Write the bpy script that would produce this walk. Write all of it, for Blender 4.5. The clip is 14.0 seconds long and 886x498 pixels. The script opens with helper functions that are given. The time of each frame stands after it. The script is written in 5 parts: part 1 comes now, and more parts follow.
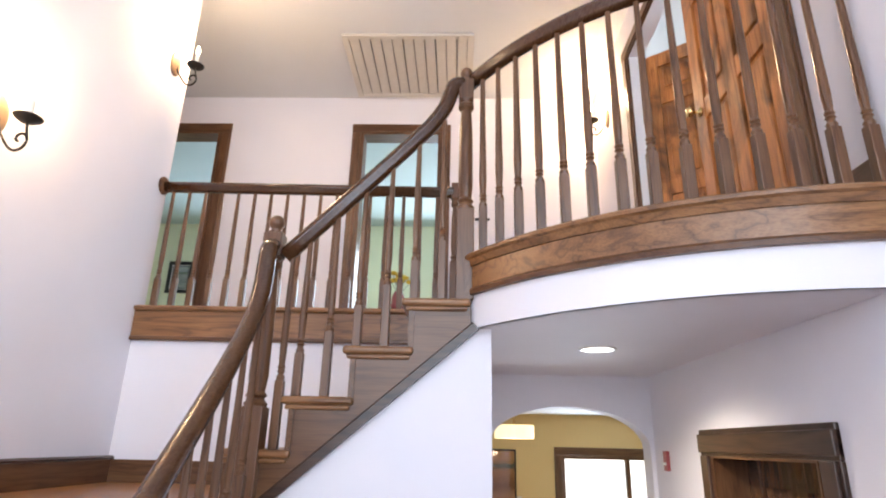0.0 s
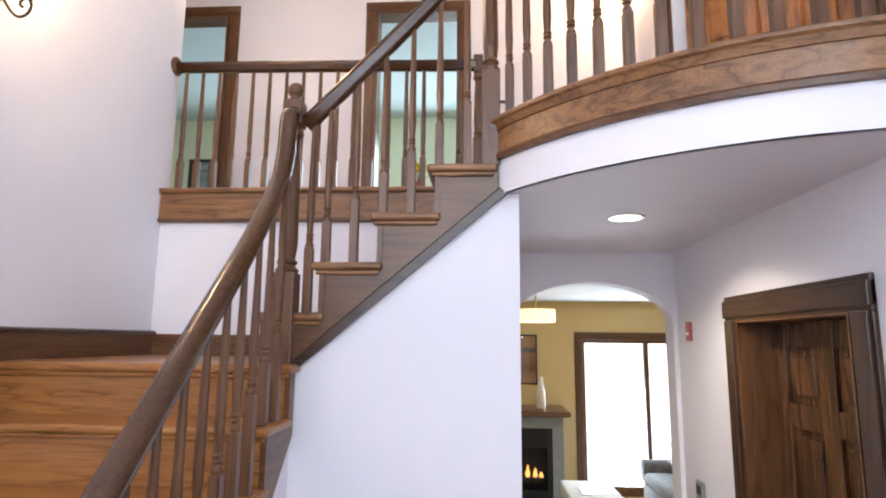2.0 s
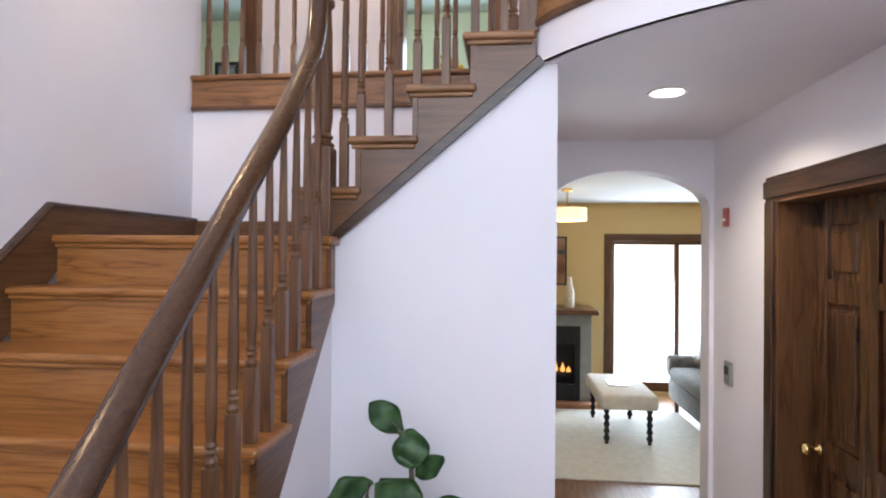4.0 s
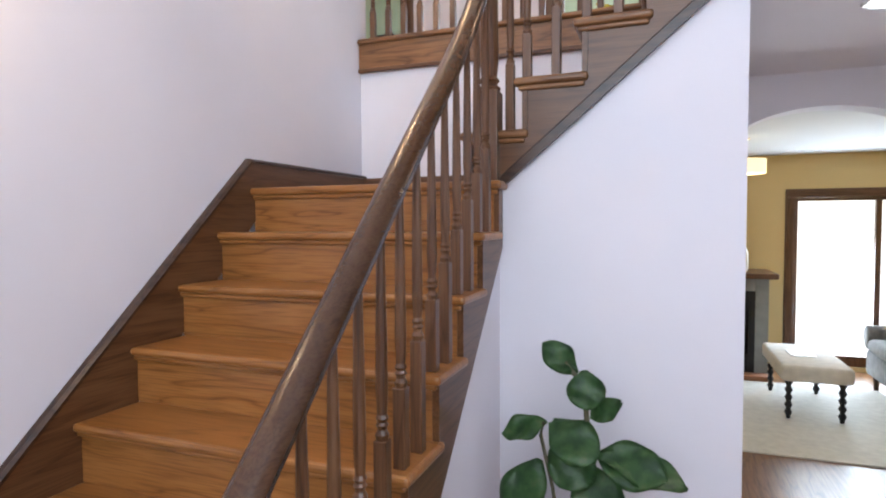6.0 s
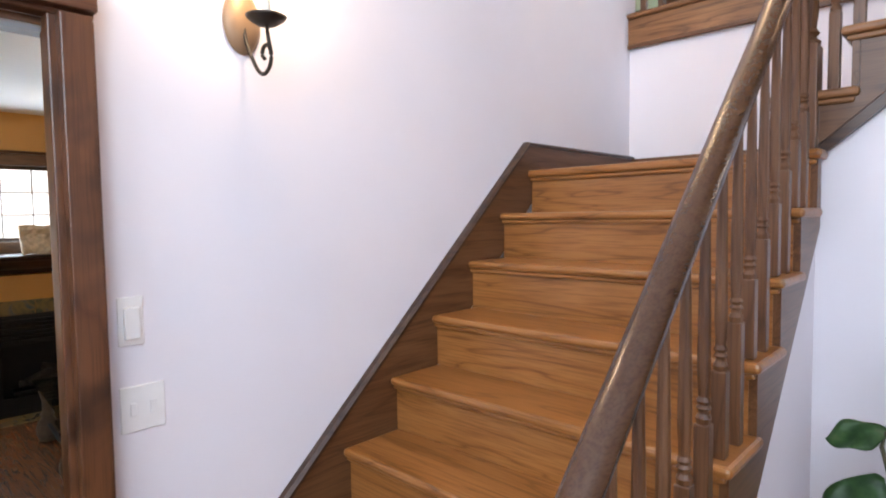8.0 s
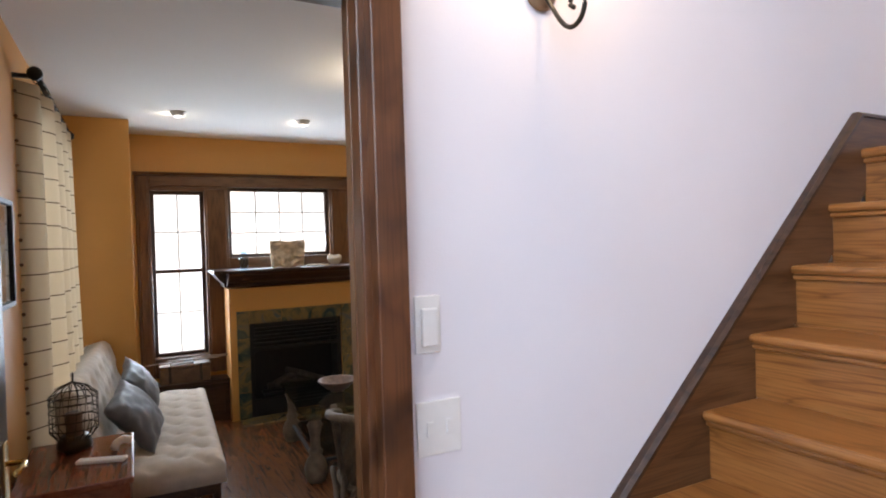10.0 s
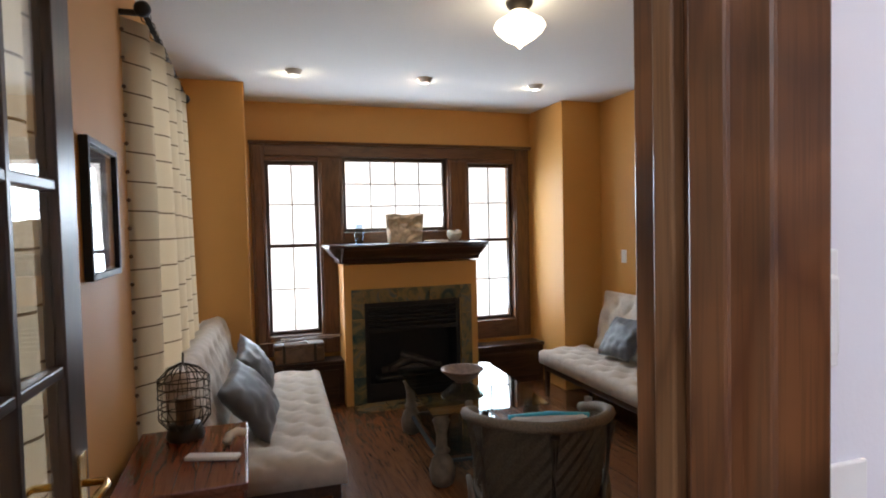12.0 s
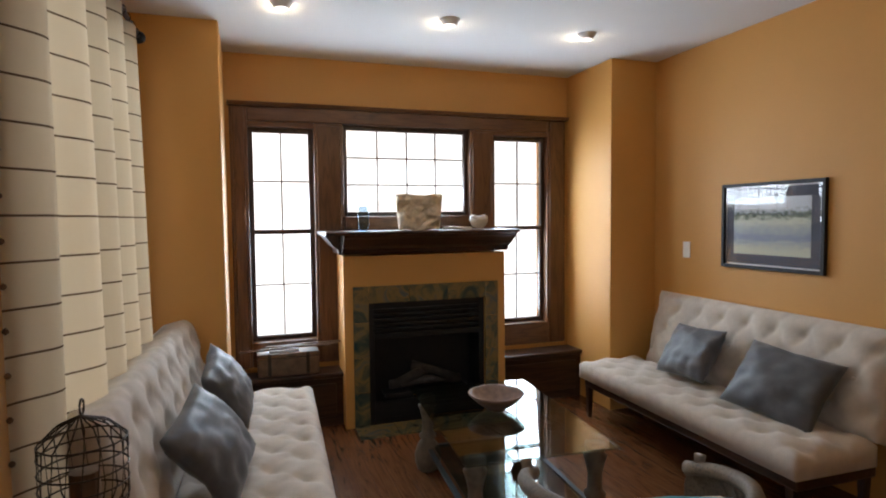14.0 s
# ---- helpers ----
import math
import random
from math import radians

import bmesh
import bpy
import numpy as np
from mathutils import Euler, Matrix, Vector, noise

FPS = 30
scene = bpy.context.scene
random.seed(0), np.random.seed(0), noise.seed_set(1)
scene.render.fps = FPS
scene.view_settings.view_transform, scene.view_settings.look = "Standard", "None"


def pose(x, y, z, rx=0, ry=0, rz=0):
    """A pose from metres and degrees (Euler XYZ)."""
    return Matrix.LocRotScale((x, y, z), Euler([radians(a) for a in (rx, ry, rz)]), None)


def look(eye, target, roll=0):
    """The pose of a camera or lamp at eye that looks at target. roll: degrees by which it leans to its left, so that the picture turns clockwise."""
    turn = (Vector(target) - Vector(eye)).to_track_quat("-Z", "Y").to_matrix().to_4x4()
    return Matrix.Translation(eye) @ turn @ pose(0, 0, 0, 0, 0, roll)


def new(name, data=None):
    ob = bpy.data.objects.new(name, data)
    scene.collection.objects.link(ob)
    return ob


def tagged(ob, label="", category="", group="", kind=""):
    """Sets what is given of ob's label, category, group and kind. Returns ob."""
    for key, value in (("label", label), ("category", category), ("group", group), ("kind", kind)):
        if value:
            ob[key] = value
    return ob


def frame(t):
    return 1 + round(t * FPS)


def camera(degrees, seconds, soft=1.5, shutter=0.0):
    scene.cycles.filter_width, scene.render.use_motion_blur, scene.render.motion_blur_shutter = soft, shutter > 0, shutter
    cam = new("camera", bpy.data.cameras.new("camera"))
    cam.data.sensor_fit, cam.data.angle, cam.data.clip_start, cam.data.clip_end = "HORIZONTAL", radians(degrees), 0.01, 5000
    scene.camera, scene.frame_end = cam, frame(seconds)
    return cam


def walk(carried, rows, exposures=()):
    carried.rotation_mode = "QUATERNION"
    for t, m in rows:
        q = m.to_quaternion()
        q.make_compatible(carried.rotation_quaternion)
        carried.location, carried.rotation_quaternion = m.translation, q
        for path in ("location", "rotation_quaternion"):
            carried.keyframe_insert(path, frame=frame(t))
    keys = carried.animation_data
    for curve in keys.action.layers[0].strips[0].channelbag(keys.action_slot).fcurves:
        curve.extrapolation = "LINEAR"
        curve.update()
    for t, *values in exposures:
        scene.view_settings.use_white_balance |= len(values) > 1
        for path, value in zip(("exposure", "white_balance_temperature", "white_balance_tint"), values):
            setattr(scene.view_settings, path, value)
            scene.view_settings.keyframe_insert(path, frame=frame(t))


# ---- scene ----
cam = camera(74.9, 14.0, soft=2.0)
PATH = [
    (0, (1.019, 0.249, 2.097), (0.957, 2.143, 2.738), 1.3),
    (0.5, (1.006, 0.267, 2.069), (0.912, 2.188, 2.619), 0.8),
    (1, (1.005, 0.288, 2.042), (0.903, 2.23, 2.511), 1.0),
    (1.5, (0.992, 0.301, 2.006), (0.877, 2.26, 2.395), 1.0),
    (2, (0.989, 0.315, 1.97), (0.865, 2.286, 2.283), 0.6),
    (2.5, (0.994, 0.315, 1.924), (0.852, 2.295, 2.166), 0.3),
    (3, (0.993, 0.313, 1.88), (0.834, 2.301, 2.03), 0.2),
    (3.2, (0.99, 0.314, 1.873), (0.828, 2.304, 1.99), 0.5),
    (5.3, (0.912, 0.328, 1.743), (0.436, 2.268, 1.664), -0.0),
    (5.5, (0.912, 0.312, 1.747), (0.373, 2.236, 1.658), 0.1),
    (6, (0.877, 0.32, 1.724), (0.172, 2.189, 1.635), -0.3),
    (6.5, (0.845, 0.304, 1.729), (-0.063, 2.083, 1.62), -0.7),
    (7, (0.804, 0.295, 1.696), (-0.279, 1.975, 1.611), -0.3),
    (7.5, (0.757, 0.247, 1.679), (-0.465, 1.828, 1.594), -0.4),
    (8, (0.722, 0.225, 1.683), (-0.651, 1.674, 1.569), -0.8),
    (8.5, (0.629, 0.215, 1.658), (-0.889, 1.513, 1.562), -1.4),
    (9, (0.539, 0.214, 1.649), (-1.083, 1.38, 1.56), -1.8),
    (9.2, (0.481, 0.208, 1.636), (-1.171, 1.334, 1.57), -1.9),
    (11.5, (-0.138, 0.153, 1.584), (-2.023, 0.817, 1.508), -1.2),
    (12, (-0.37, 0.182, 1.527), (-2.264, 0.819, 1.454), -1.3),
    (12.5, (-0.632, 0.199, 1.507), (-2.527, 0.828, 1.408), -1.2),
    (13, (-0.864, 0.221, 1.497), (-2.738, 0.911, 1.386), -1.4),
    (13.5, (-1.09, 0.275, 1.487), (-2.969, 0.951, 1.371), -0.9),
    (14, (-1.303, 0.321, 1.484), (-3.196, 0.959, 1.378), -0.6),
]
EXPOSURES = [(0.0, 0.18), (3.0, 0.08), (6.0, 0.0), (7.5, 0.26), (9.0, 0.27), (11.5, 0.02), (14.0, 0.02)]
walk(cam, [(t, look(eye, target, roll)) for t, eye, target, roll in PATH], exposures=EXPOSURES)

# ---- world and large lights ----
world = bpy.data.worlds.new("sky")
scene.world = world
world.use_nodes = True
_sky = world.node_tree.nodes.new("ShaderNodeTexSky")
_sky.sky_type = "NISHITA"
_sky.sun_disc = False
_sky.sun_elevation = radians(40)
_sky.sun_rotation = radians(200)
world.node_tree.links.new(_sky.outputs[0], world.node_tree.nodes["Background"].inputs[0])
world.node_tree.nodes["Background"].inputs[1].default_value = 0.1


def area_lamp(name, eye, target, sx, sy, watts, colour):
    d = bpy.data.lights.new(name, "AREA")
    d.shape, d.size, d.size_y, d.energy, d.color = "RECTANGLE", sx, sy, watts, colour
    ob = new(name, d)
    ob.matrix_world = look(eye, target)
    return ob


def bulb(name, place, watts, colour, radius=0.03):
    d = bpy.data.lights.new(name, "POINT")
    d.energy, d.color, d.shadow_soft_size = watts, colour, radius
    ob = new(name, d)
    ob.location = place
    return ob


SKYLIGHT, COOL, WARM = (0.71, 0.84, 1.0), (0.70, 0.84, 1.0), (1.0, 0.72, 0.42)
area_lamp("daylight_foyer_window", (0.7, -2.42, 3.3), (0.7, 3.0, 3.2), 2.4, 2.6, 70, SKYLIGHT)
# added fill from the east to brighten the west wall; its window is invented
area_lamp("fill_foyer_side", (2.18, -1.2, 3.25), (-1.0, 1.2, 3.2), 1.5, 2.4, 66, SKYLIGHT)
area_lamp("daylight_lounge_left", (-5.74, 0.57, 1.37), (-3.0, 0.9, 0.9), 0.40, 1.4, 23, COOL)
area_lamp("daylight_lounge_middle", (-5.74, 1.52, 1.85), (-3.0, 1.5, 0.9), 0.90, 0.55, 21, COOL)
area_lamp("daylight_lounge_right", (-5.74, 2.47, 1.37), (-3.0, 2.2, 0.9), 0.40, 1.4, 23, COOL)
area_lamp("daylight_lounge_side", (-3.96, -0.42, 1.4), (-3.96, 2.0, 0.9), 1.45, 1.9, 5.5, COOL)
area_lamp("daylight_lounge_side_near", (-1.52, -0.42, 1.4), (-1.52, 2.0, 0.9), 0.62, 1.9, 6, COOL)
area_lamp("daylight_patio", (3.14, 8.2, 1.0), (2.6, 5.0, 0.6), 1.5, 1.8, 130, COOL)
# added fill lamps inside the upper rooms; their walls have no windows
area_lamp("fill_bedroom", (0.9, 8.3, 4.0), (0.7, 5.0, 3.6), 2.0, 1.4, 90, SKYLIGHT)
area_lamp("fill_small_bedroom", (-1.7, 8.3, 4.0), (-1.7, 5.0, 3.6), 1.2, 1.4, 60, SKYLIGHT)
area_lamp("fill_east_room", (4.9, 3.0, 4.0), (2.5, 3.2, 4.0), 1.4, 1.4, 100, SKYLIGHT)


# ---- materials ----
def node_mat(name):
    m = bpy.data.materials.new(name)
    m.use_nodes = True
    nt = m.node_tree
    return m, nt, nt.nodes["Principled BSDF"]


def add(nt, kind, **kw):
    n = nt.nodes.new(kind)
    for k, v in kw.items():
        n.inputs[k].default_value = v
    return n


def coords(nt, scale, shift=True, rotation=(0, 0, 0)):
    tc = nt.nodes.new("ShaderNodeTexCoord")
    mp = add(nt, "ShaderNodeMapping", Scale=scale, Rotation=rotation)
    nt.links.new(tc.outputs["Object"], mp.inputs["Vector"])
    if shift:
        oi = nt.nodes.new("ShaderNodeObjectInfo")
        mul = nt.nodes.new("ShaderNodeMath")
        mul.operation = "MULTIPLY"
        mul.inputs[1].default_value = 37.0
        nt.links.new(oi.outputs["Random"], mul.inputs[0])
        nt.links.new(mul.outputs[0], mp.inputs["Location"])
    return mp.outputs["Vector"]


def ramp(nt, fac, stops):
    r = nt.nodes.new("ShaderNodeValToRGB")
    els = r.color_ramp.elements
    while len(els) < len(stops):
        els.new(0.5)
    for e, (p, c) in zip(els, stops):
        e.position, e.color = p, (*c, 1)
    nt.links.new(fac, r.inputs[0])
    return r.outputs[0]


def bump(nt, bsdf, height, strength, dist=0.002):
    b = add(nt, "ShaderNodeBump", Strength=strength, Distance=dist)
    nt.links.new(height, b.inputs["Height"])
    nt.links.new(b.outputs[0], bsdf.inputs["Normal"])


def mixed(nt, fac, a, b, mode="MIX"):
    n = nt.nodes.new("ShaderNodeMix")
    n.data_type, n.blend_type = "RGBA", mode
    for sock, v in ((n.inputs[0], fac), (n.inputs[6], a), (n.inputs[7], b)):
        if hasattr(v, "is_linked"):
            nt.links.new(v, sock)
        elif isinstance(v, (int, float)):
            sock.default_value = v
        else:
            sock.default_value = (*v, 1)
    return n.outputs[2]


def wood(name, dark, mid, light, along, rough=0.35, scale=1.0, knots=False):
    """Oak grain that runs along an axis: wide figure, fine pores and a slow change of tone."""
    m, nt, b = node_mat(name)
    s = [9.0 * scale] * 3
    s["xyz".index(along)] = 0.9 * scale
    v = coords(nt, s)
    n1 = add(nt, "ShaderNodeTexNoise", Scale=1.0, Detail=3.0, Roughness=0.5, Distortion=0.4)
    nt.links.new(v, n1.inputs["Vector"])
    mul = nt.nodes.new("ShaderNodeMath")
    mul.operation = "MULTIPLY"
    mul.inputs[1].default_value = 6.5
    nt.links.new(n1.outputs["Fac"], mul.inputs[0])
    frac = nt.nodes.new("ShaderNodeMath")
    frac.operation = "PINGPONG"
    frac.inputs[1].default_value = 0.5
    nt.links.new(mul.outputs[0], frac.inputs[0])
    dbl = nt.nodes.new("ShaderNodeMath")
    dbl.operation = "MULTIPLY"
    dbl.inputs[1].default_value = 2.0
    nt.links.new(frac.outputs[0], dbl.inputs[0])
    s2 = [230.0] * 3
    s2["xyz".index(along)] = 7.0
    v2 = coords(nt, s2)
    n2 = add(nt, "ShaderNodeTexNoise", Scale=1.0, Detail=2.0)
    nt.links.new(v2, n2.inputs["Vector"])
    figure = ramp(nt, dbl.outputs[0], ((0.0, dark), (0.22, mid), (1.0, light)))
    pores = ramp(nt, n2.outputs["Fac"], ((0.35, (0.72, 0.68, 0.65)), (0.55, (1, 1, 1))))
    c = mixed(nt, 1.0, figure, pores, "MULTIPLY")
    n3 = add(nt, "ShaderNodeTexNoise", Scale=2.3, Detail=2.0)
    nt.links.new(coords(nt, (1, 1, 1)), n3.inputs["Vector"])
    tone = ramp(nt, n3.outputs["Fac"], ((0.3, (0.78, 0.76, 0.74)), (0.7, (1.0, 1.0, 1.0))))
    c = mixed(nt, 1.0, c, tone, "MULTIPLY")
    if knots:
        n4 = add(nt, "ShaderNodeTexNoise", Scale=3.6, Detail=3.0, Distortion=1.5)
        nt.links.new(coords(nt, (1, 1, 0.7)), n4.inputs["Vector"])
        c = mixed(nt, 1.0, c, ramp(nt, n4.outputs["Fac"], ((0.30, (0.30, 0.27, 0.25)), (0.42, (0.75, 0.70, 0.66)), (0.52, (1.25, 1.15, 1.05)))), "MULTIPLY")
    nt.links.new(c, b.inputs["Base Color"])
    b.inputs["Roughness"].default_value = rough
    bump(nt, b, n2.outputs["Fac"], 0.05, 0.001)
    return m


def paint(name, colour, rough=0.75, mottle=0.06, grain=0.12):
    """Rolled wall paint: faint orange-peel relief and slow uneven tone."""
    m, nt, b = node_mat(name)
    n1 = add(nt, "ShaderNodeTexNoise", Scale=1.3, Detail=4.0)
    v = coords(nt, (1, 1, 1), False)
    nt.links.new(v, n1.inputs["Vector"])
    lo = tuple(c * (1 - mottle) for c in colour)
    nt.links.new(ramp(nt, n1.outputs["Fac"], ((0.3, lo), (0.7, colour))), b.inputs["Base Color"])
    n2 = add(nt, "ShaderNodeTexNoise", Scale=160.0, Detail=2.0)
    nt.links.new(v, n2.inputs["Vector"])
    bump(nt, b, n2.outputs["Fac"], grain, 0.002)
    b.inputs["Roughness"].default_value = rough
    return m


def plain(name, colour, rough=0.5, metal=0.0, wear=0.15, scale=25.0):
    m, nt, b = node_mat(name)
    n1 = add(nt, "ShaderNodeTexNoise", Scale=scale, Detail=4.0)
    nt.links.new(coords(nt, (1, 1, 1)), n1.inputs["Vector"])
    lo = tuple(c * (1 - wear) for c in colour)
    nt.links.new(ramp(nt, n1.outputs["Fac"], ((0.3, lo), (0.65, colour))), b.inputs["Base Color"])
    b.inputs["Roughness"].default_value, b.inputs["Metallic"].default_value = rough, metal
    return m


def fabric(name, colour, weave=900.0, rough=0.9, blotch=0.18):
    m, nt, b = node_mat(name)
    v = coords(nt, (1, 1, 1))
    n1 = add(nt, "ShaderNodeTexNoise", Scale=14.0, Detail=5.0)
    nt.links.new(v, n1.inputs["Vector"])
    n2 = add(nt, "ShaderNodeTexNoise", Scale=weave, Detail=1.0)
    nt.links.new(v, n2.inputs["Vector"])
    lo = tuple(c * (1 - blotch) for c in colour)
    nt.links.new(ramp(nt, n1.outputs["Fac"], ((0.3, lo), (0.7, colour))), b.inputs["Base Color"])
    b.inputs["Roughness"].default_value = rough
    b.inputs["Sheen Weight"].default_value = 0.25
    bump(nt, b, n2.outputs["Fac"], 0.3, 0.001)
    return m


def glow(name, colour, strength):
    m, nt, b = node_mat(name)
    b.inputs["Base Color"].default_value = (*colour, 1)
    b.inputs["Emission Color"].default_value = (*colour, 1)
    b.inputs["Emission Strength"].default_value = strength
    return m


def glassy(name, colour=(1, 1, 1), rough=0.0, base=0.045):
    """A thin sheet: mostly clear, with a mirror's gloss that grows at a slant."""
    m, nt, b = node_mat(name)
    nt.nodes.remove(b)
    t = nt.nodes.new("ShaderNodeBsdfTransparent")
    t.inputs[0].default_value = (*colour, 1)
    g = nt.nodes.new("ShaderNodeBsdfGlossy")
    g.inputs["Roughness"].default_value = rough
    lw = add(nt, "ShaderNodeLayerWeight", Blend=0.5)
    pw = nt.nodes.new("ShaderNodeMath")
    pw.operation = "POWER"
    pw.inputs[1].default_value = 4.0
    nt.links.new(lw.outputs["Facing"], pw.inputs[0])
    f = nt.nodes.new("ShaderNodeMath")
    f.operation = "MULTIPLY_ADD"
    f.inputs[1].default_value, f.inputs[2].default_value = 0.85, base
    nt.links.new(pw.outputs[0], f.inputs[0])
    mx = nt.nodes.new("ShaderNodeMixShader")
    nt.links.new(f.outputs[0], mx.inputs[0])
    nt.links.new(t.outputs[0], mx.inputs[1])
    nt.links.new(g.outputs[0], mx.inputs[2])
    nt.links.new(mx.outputs[0], nt.nodes["Material Output"].inputs[0])
    return m


M_WHITE = paint("white_wall_paint", (0.80, 0.774, 0.822))
M_CEIL = paint("ceiling_paint", (0.74, 0.74, 0.74), 0.85, 0.05, 0.3)
M_ORANGE = paint("ochre_wall_paint", (0.60, 0.302, 0.076), 0.6, 0.07)
M_YELLOW = paint("straw_wall_paint", (0.70, 0.52, 0.24), 0.6, 0.05)
M_MINT = paint("pale_green_wall_paint", (0.72, 0.74, 0.56), 0.7, 0.05)
M_BLUE = paint("pale_blue_wall_paint", (0.50, 0.60, 0.62), 0.7, 0.05)
OAK_D = ((0.085, 0.034, 0.013), (0.128, 0.055, 0.022), (0.160, 0.074, 0.032))
OAK_O = ((0.20, 0.076, 0.019), (0.325, 0.133, 0.035), (0.365, 0.155, 0.045))
OAK_M = ((0.13, 0.055, 0.020), (0.24, 0.11, 0.042), (0.31, 0.15, 0.062))
DARK = ((0.022, 0.010, 0.006), (0.045, 0.020, 0.011), (0.070, 0.034, 0.019))
M_OAKX, M_OAKY, M_OAKZ = (wood("stained_oak_" + a, *OAK_D, a, 0.33) for a in "xyz")
M_KNOTY, M_KNOTZ = (wood("knotty_alder_trim_" + a, (0.075, 0.028, 0.012), (0.11, 0.045, 0.019), (0.13, 0.056, 0.025), a, 0.3, 0.8, True) for a in "yz")
M_RAIL = wood("handrail_oak", (0.060, 0.024, 0.009), (0.070, 0.029, 0.012), (0.080, 0.036, 0.016), "y", 0.22, 2.0)
M_TREAD_X, M_TREAD_Y = (wood("honey_oak_" + a, *OAK_O, a, 0.30) for a in "xy")
M_BAND_X = wood("banded_oak_x", *OAK_M, "x", 0.33)
M_DOOR = wood("knotty_alder_door", (0.27, 0.105, 0.028), (0.42, 0.175, 0.052), (0.48, 0.215, 0.07), "z", 0.35, 0.8, True)
M_DARKX, M_DARKY, M_DARKZ = (wood("dark_stained_wood_" + a, *DARK, a, 0.3) for a in "xyz")
M_PLANK = wood("dark_floor_oak", (0.125, 0.047, 0.017), (0.165, 0.065, 0.025), (0.19, 0.078, 0.031), "x", 0.26)
M_FLOOR = wood("hall_floor_oak", (0.14, 0.06, 0.025), (0.22, 0.10, 0.04), (0.28, 0.14, 0.06), "y", 0.3)
M_REDWOOD = wood("cherry_table_top", (0.13, 0.036, 0.014), (0.19, 0.055, 0.022), (0.23, 0.07, 0.03), "x", 0.22)
M_LEGSTONE = plain("weathered_turned_wood", (0.16, 0.115, 0.075), 0.6, 0, 0.5, 18)
M_IRON = plain("bronze_iron", (0.055, 0.045, 0.035), 0.45, 0.8, 0.3)
M_BLACK = plain("matt_black_metal", (0.012, 0.012, 0.013), 0.5, 0.3, 0.3)
M_BRASS = plain("polished_brass", (0.75, 0.55, 0.25), 0.2, 1.0, 0.1)
M_CANDLE = plain("ivory_candle_sleeve", (0.85, 0.80, 0.68), 0.5, 0, 0.05)
M_PLASTIC = plain("white_switch_plastic", (0.82, 0.81, 0.80), 0.35, 0, 0.04)
M_RED = plain("red_alarm_plastic", (0.32, 0.05, 0.055), 0.4, 0, 0.1)
M_LINEN = fabric("cream_linen", (0.60, 0.525, 0.44))
M_PILLOW = fabric("grey_silk", (0.085, 0.088, 0.098), 500, 0.5, 0.4)
M_CREAM = fabric("white_upholstery", (0.72, 0.68, 0.62))
M_CARPET = fabric("pale_carpet", (0.66, 0.64, 0.58), 300)
M_SOFA = fabric("grey_patterned_upholstery", (0.20, 0.20, 0.20), 60, 0.9, 0.5)
M_GLASS = glassy("window_glass")
M_TABLEGLASS = glassy("green_tinted_table_glass", (0.66, 0.73, 0.71), 0.0, 0.08)
M_OUT = glow("bright_sky_outside", (0.95, 0.97, 1.0), 1.3)
M_LAMPGLASS = glow("lit_opal_glass", (1.0, 0.86, 0.62), 5.0)
M_SHADE = glow("lit_drum_shade", (1.0, 0.86, 0.55), 1.0)
M_DOWN = glow("lit_downlight_lens", (1.0, 0.96, 0.88), 4.0)
M_FLAME = glow("fire_flame", (1.0, 0.45, 0.12), 1.4)
M_WICKER = plain("weathered_wicker", (0.16, 0.115, 0.072), 0.7, 0, 0.5, 120)
M_POT = plain("terracotta_pot", (0.35, 0.16, 0.09), 0.8, 0, 0.2)
M_STEM = plain("green_brown_stem", (0.10, 0.09, 0.045), 0.6, 0, 0.3)
M_CERAMIC = plain("carved_cream_ceramic", (0.74, 0.60, 0.42), 0.6, 0, 0.3, 30)
M_SHELL = plain("pale_shell", (0.78, 0.72, 0.60), 0.4, 0, 0.2)
M_TURQ = fabric("turquoise_piping", (0.05, 0.38, 0.50))
M_SUITCASE = plain("worn_brown_leather", (0.15, 0.085, 0.045), 0.5, 0, 0.5, 15)
M_BOOK = plain("pale_book_cover", (0.5, 0.5, 0.52), 0.6)
M_MAT = plain("dark_picture_mat", (0.08, 0.09, 0.12), 0.7)
M_LOG = plain("ceramic_log", (0.05, 0.04, 0.032), 0.9, 0, 0.6, 20)
M_SILL = plain("grey_stone_surround", (0.26, 0.27, 0.27), 0.5, 0, 0.2, 8)
M_BOWL = plain("glazed_brown_bowl", (0.22, 0.13, 0.085), 0.35, 0, 0.45, 30)
M_VASE = glassy("blue_glass_vase", (0.62, 0.74, 0.84), 0.05)


def make_slate():
    m, nt, b = node_mat("multicolour_slate")
    v = coords(nt, (1, 1, 1))
    n = add(nt, "ShaderNodeTexNoise", Scale=7.0, Detail=6.0, Distortion=1.2)
    nt.links.new(v, n.inputs["Vector"])
    c = ramp(nt, n.outputs["Fac"], ((0.3, (0.03, 0.055, 0.055)), (0.45, (0.10, 0.10, 0.06)), (0.56, (0.22, 0.15, 0.06)), (0.7, (0.09, 0.11, 0.10))))
    nt.links.new(c, b.inputs["Base Color"])
    b.inputs["Roughness"].default_value = 0.22
    bump(nt, b, n.outputs["Fac"], 0.25, 0.003)
    return m


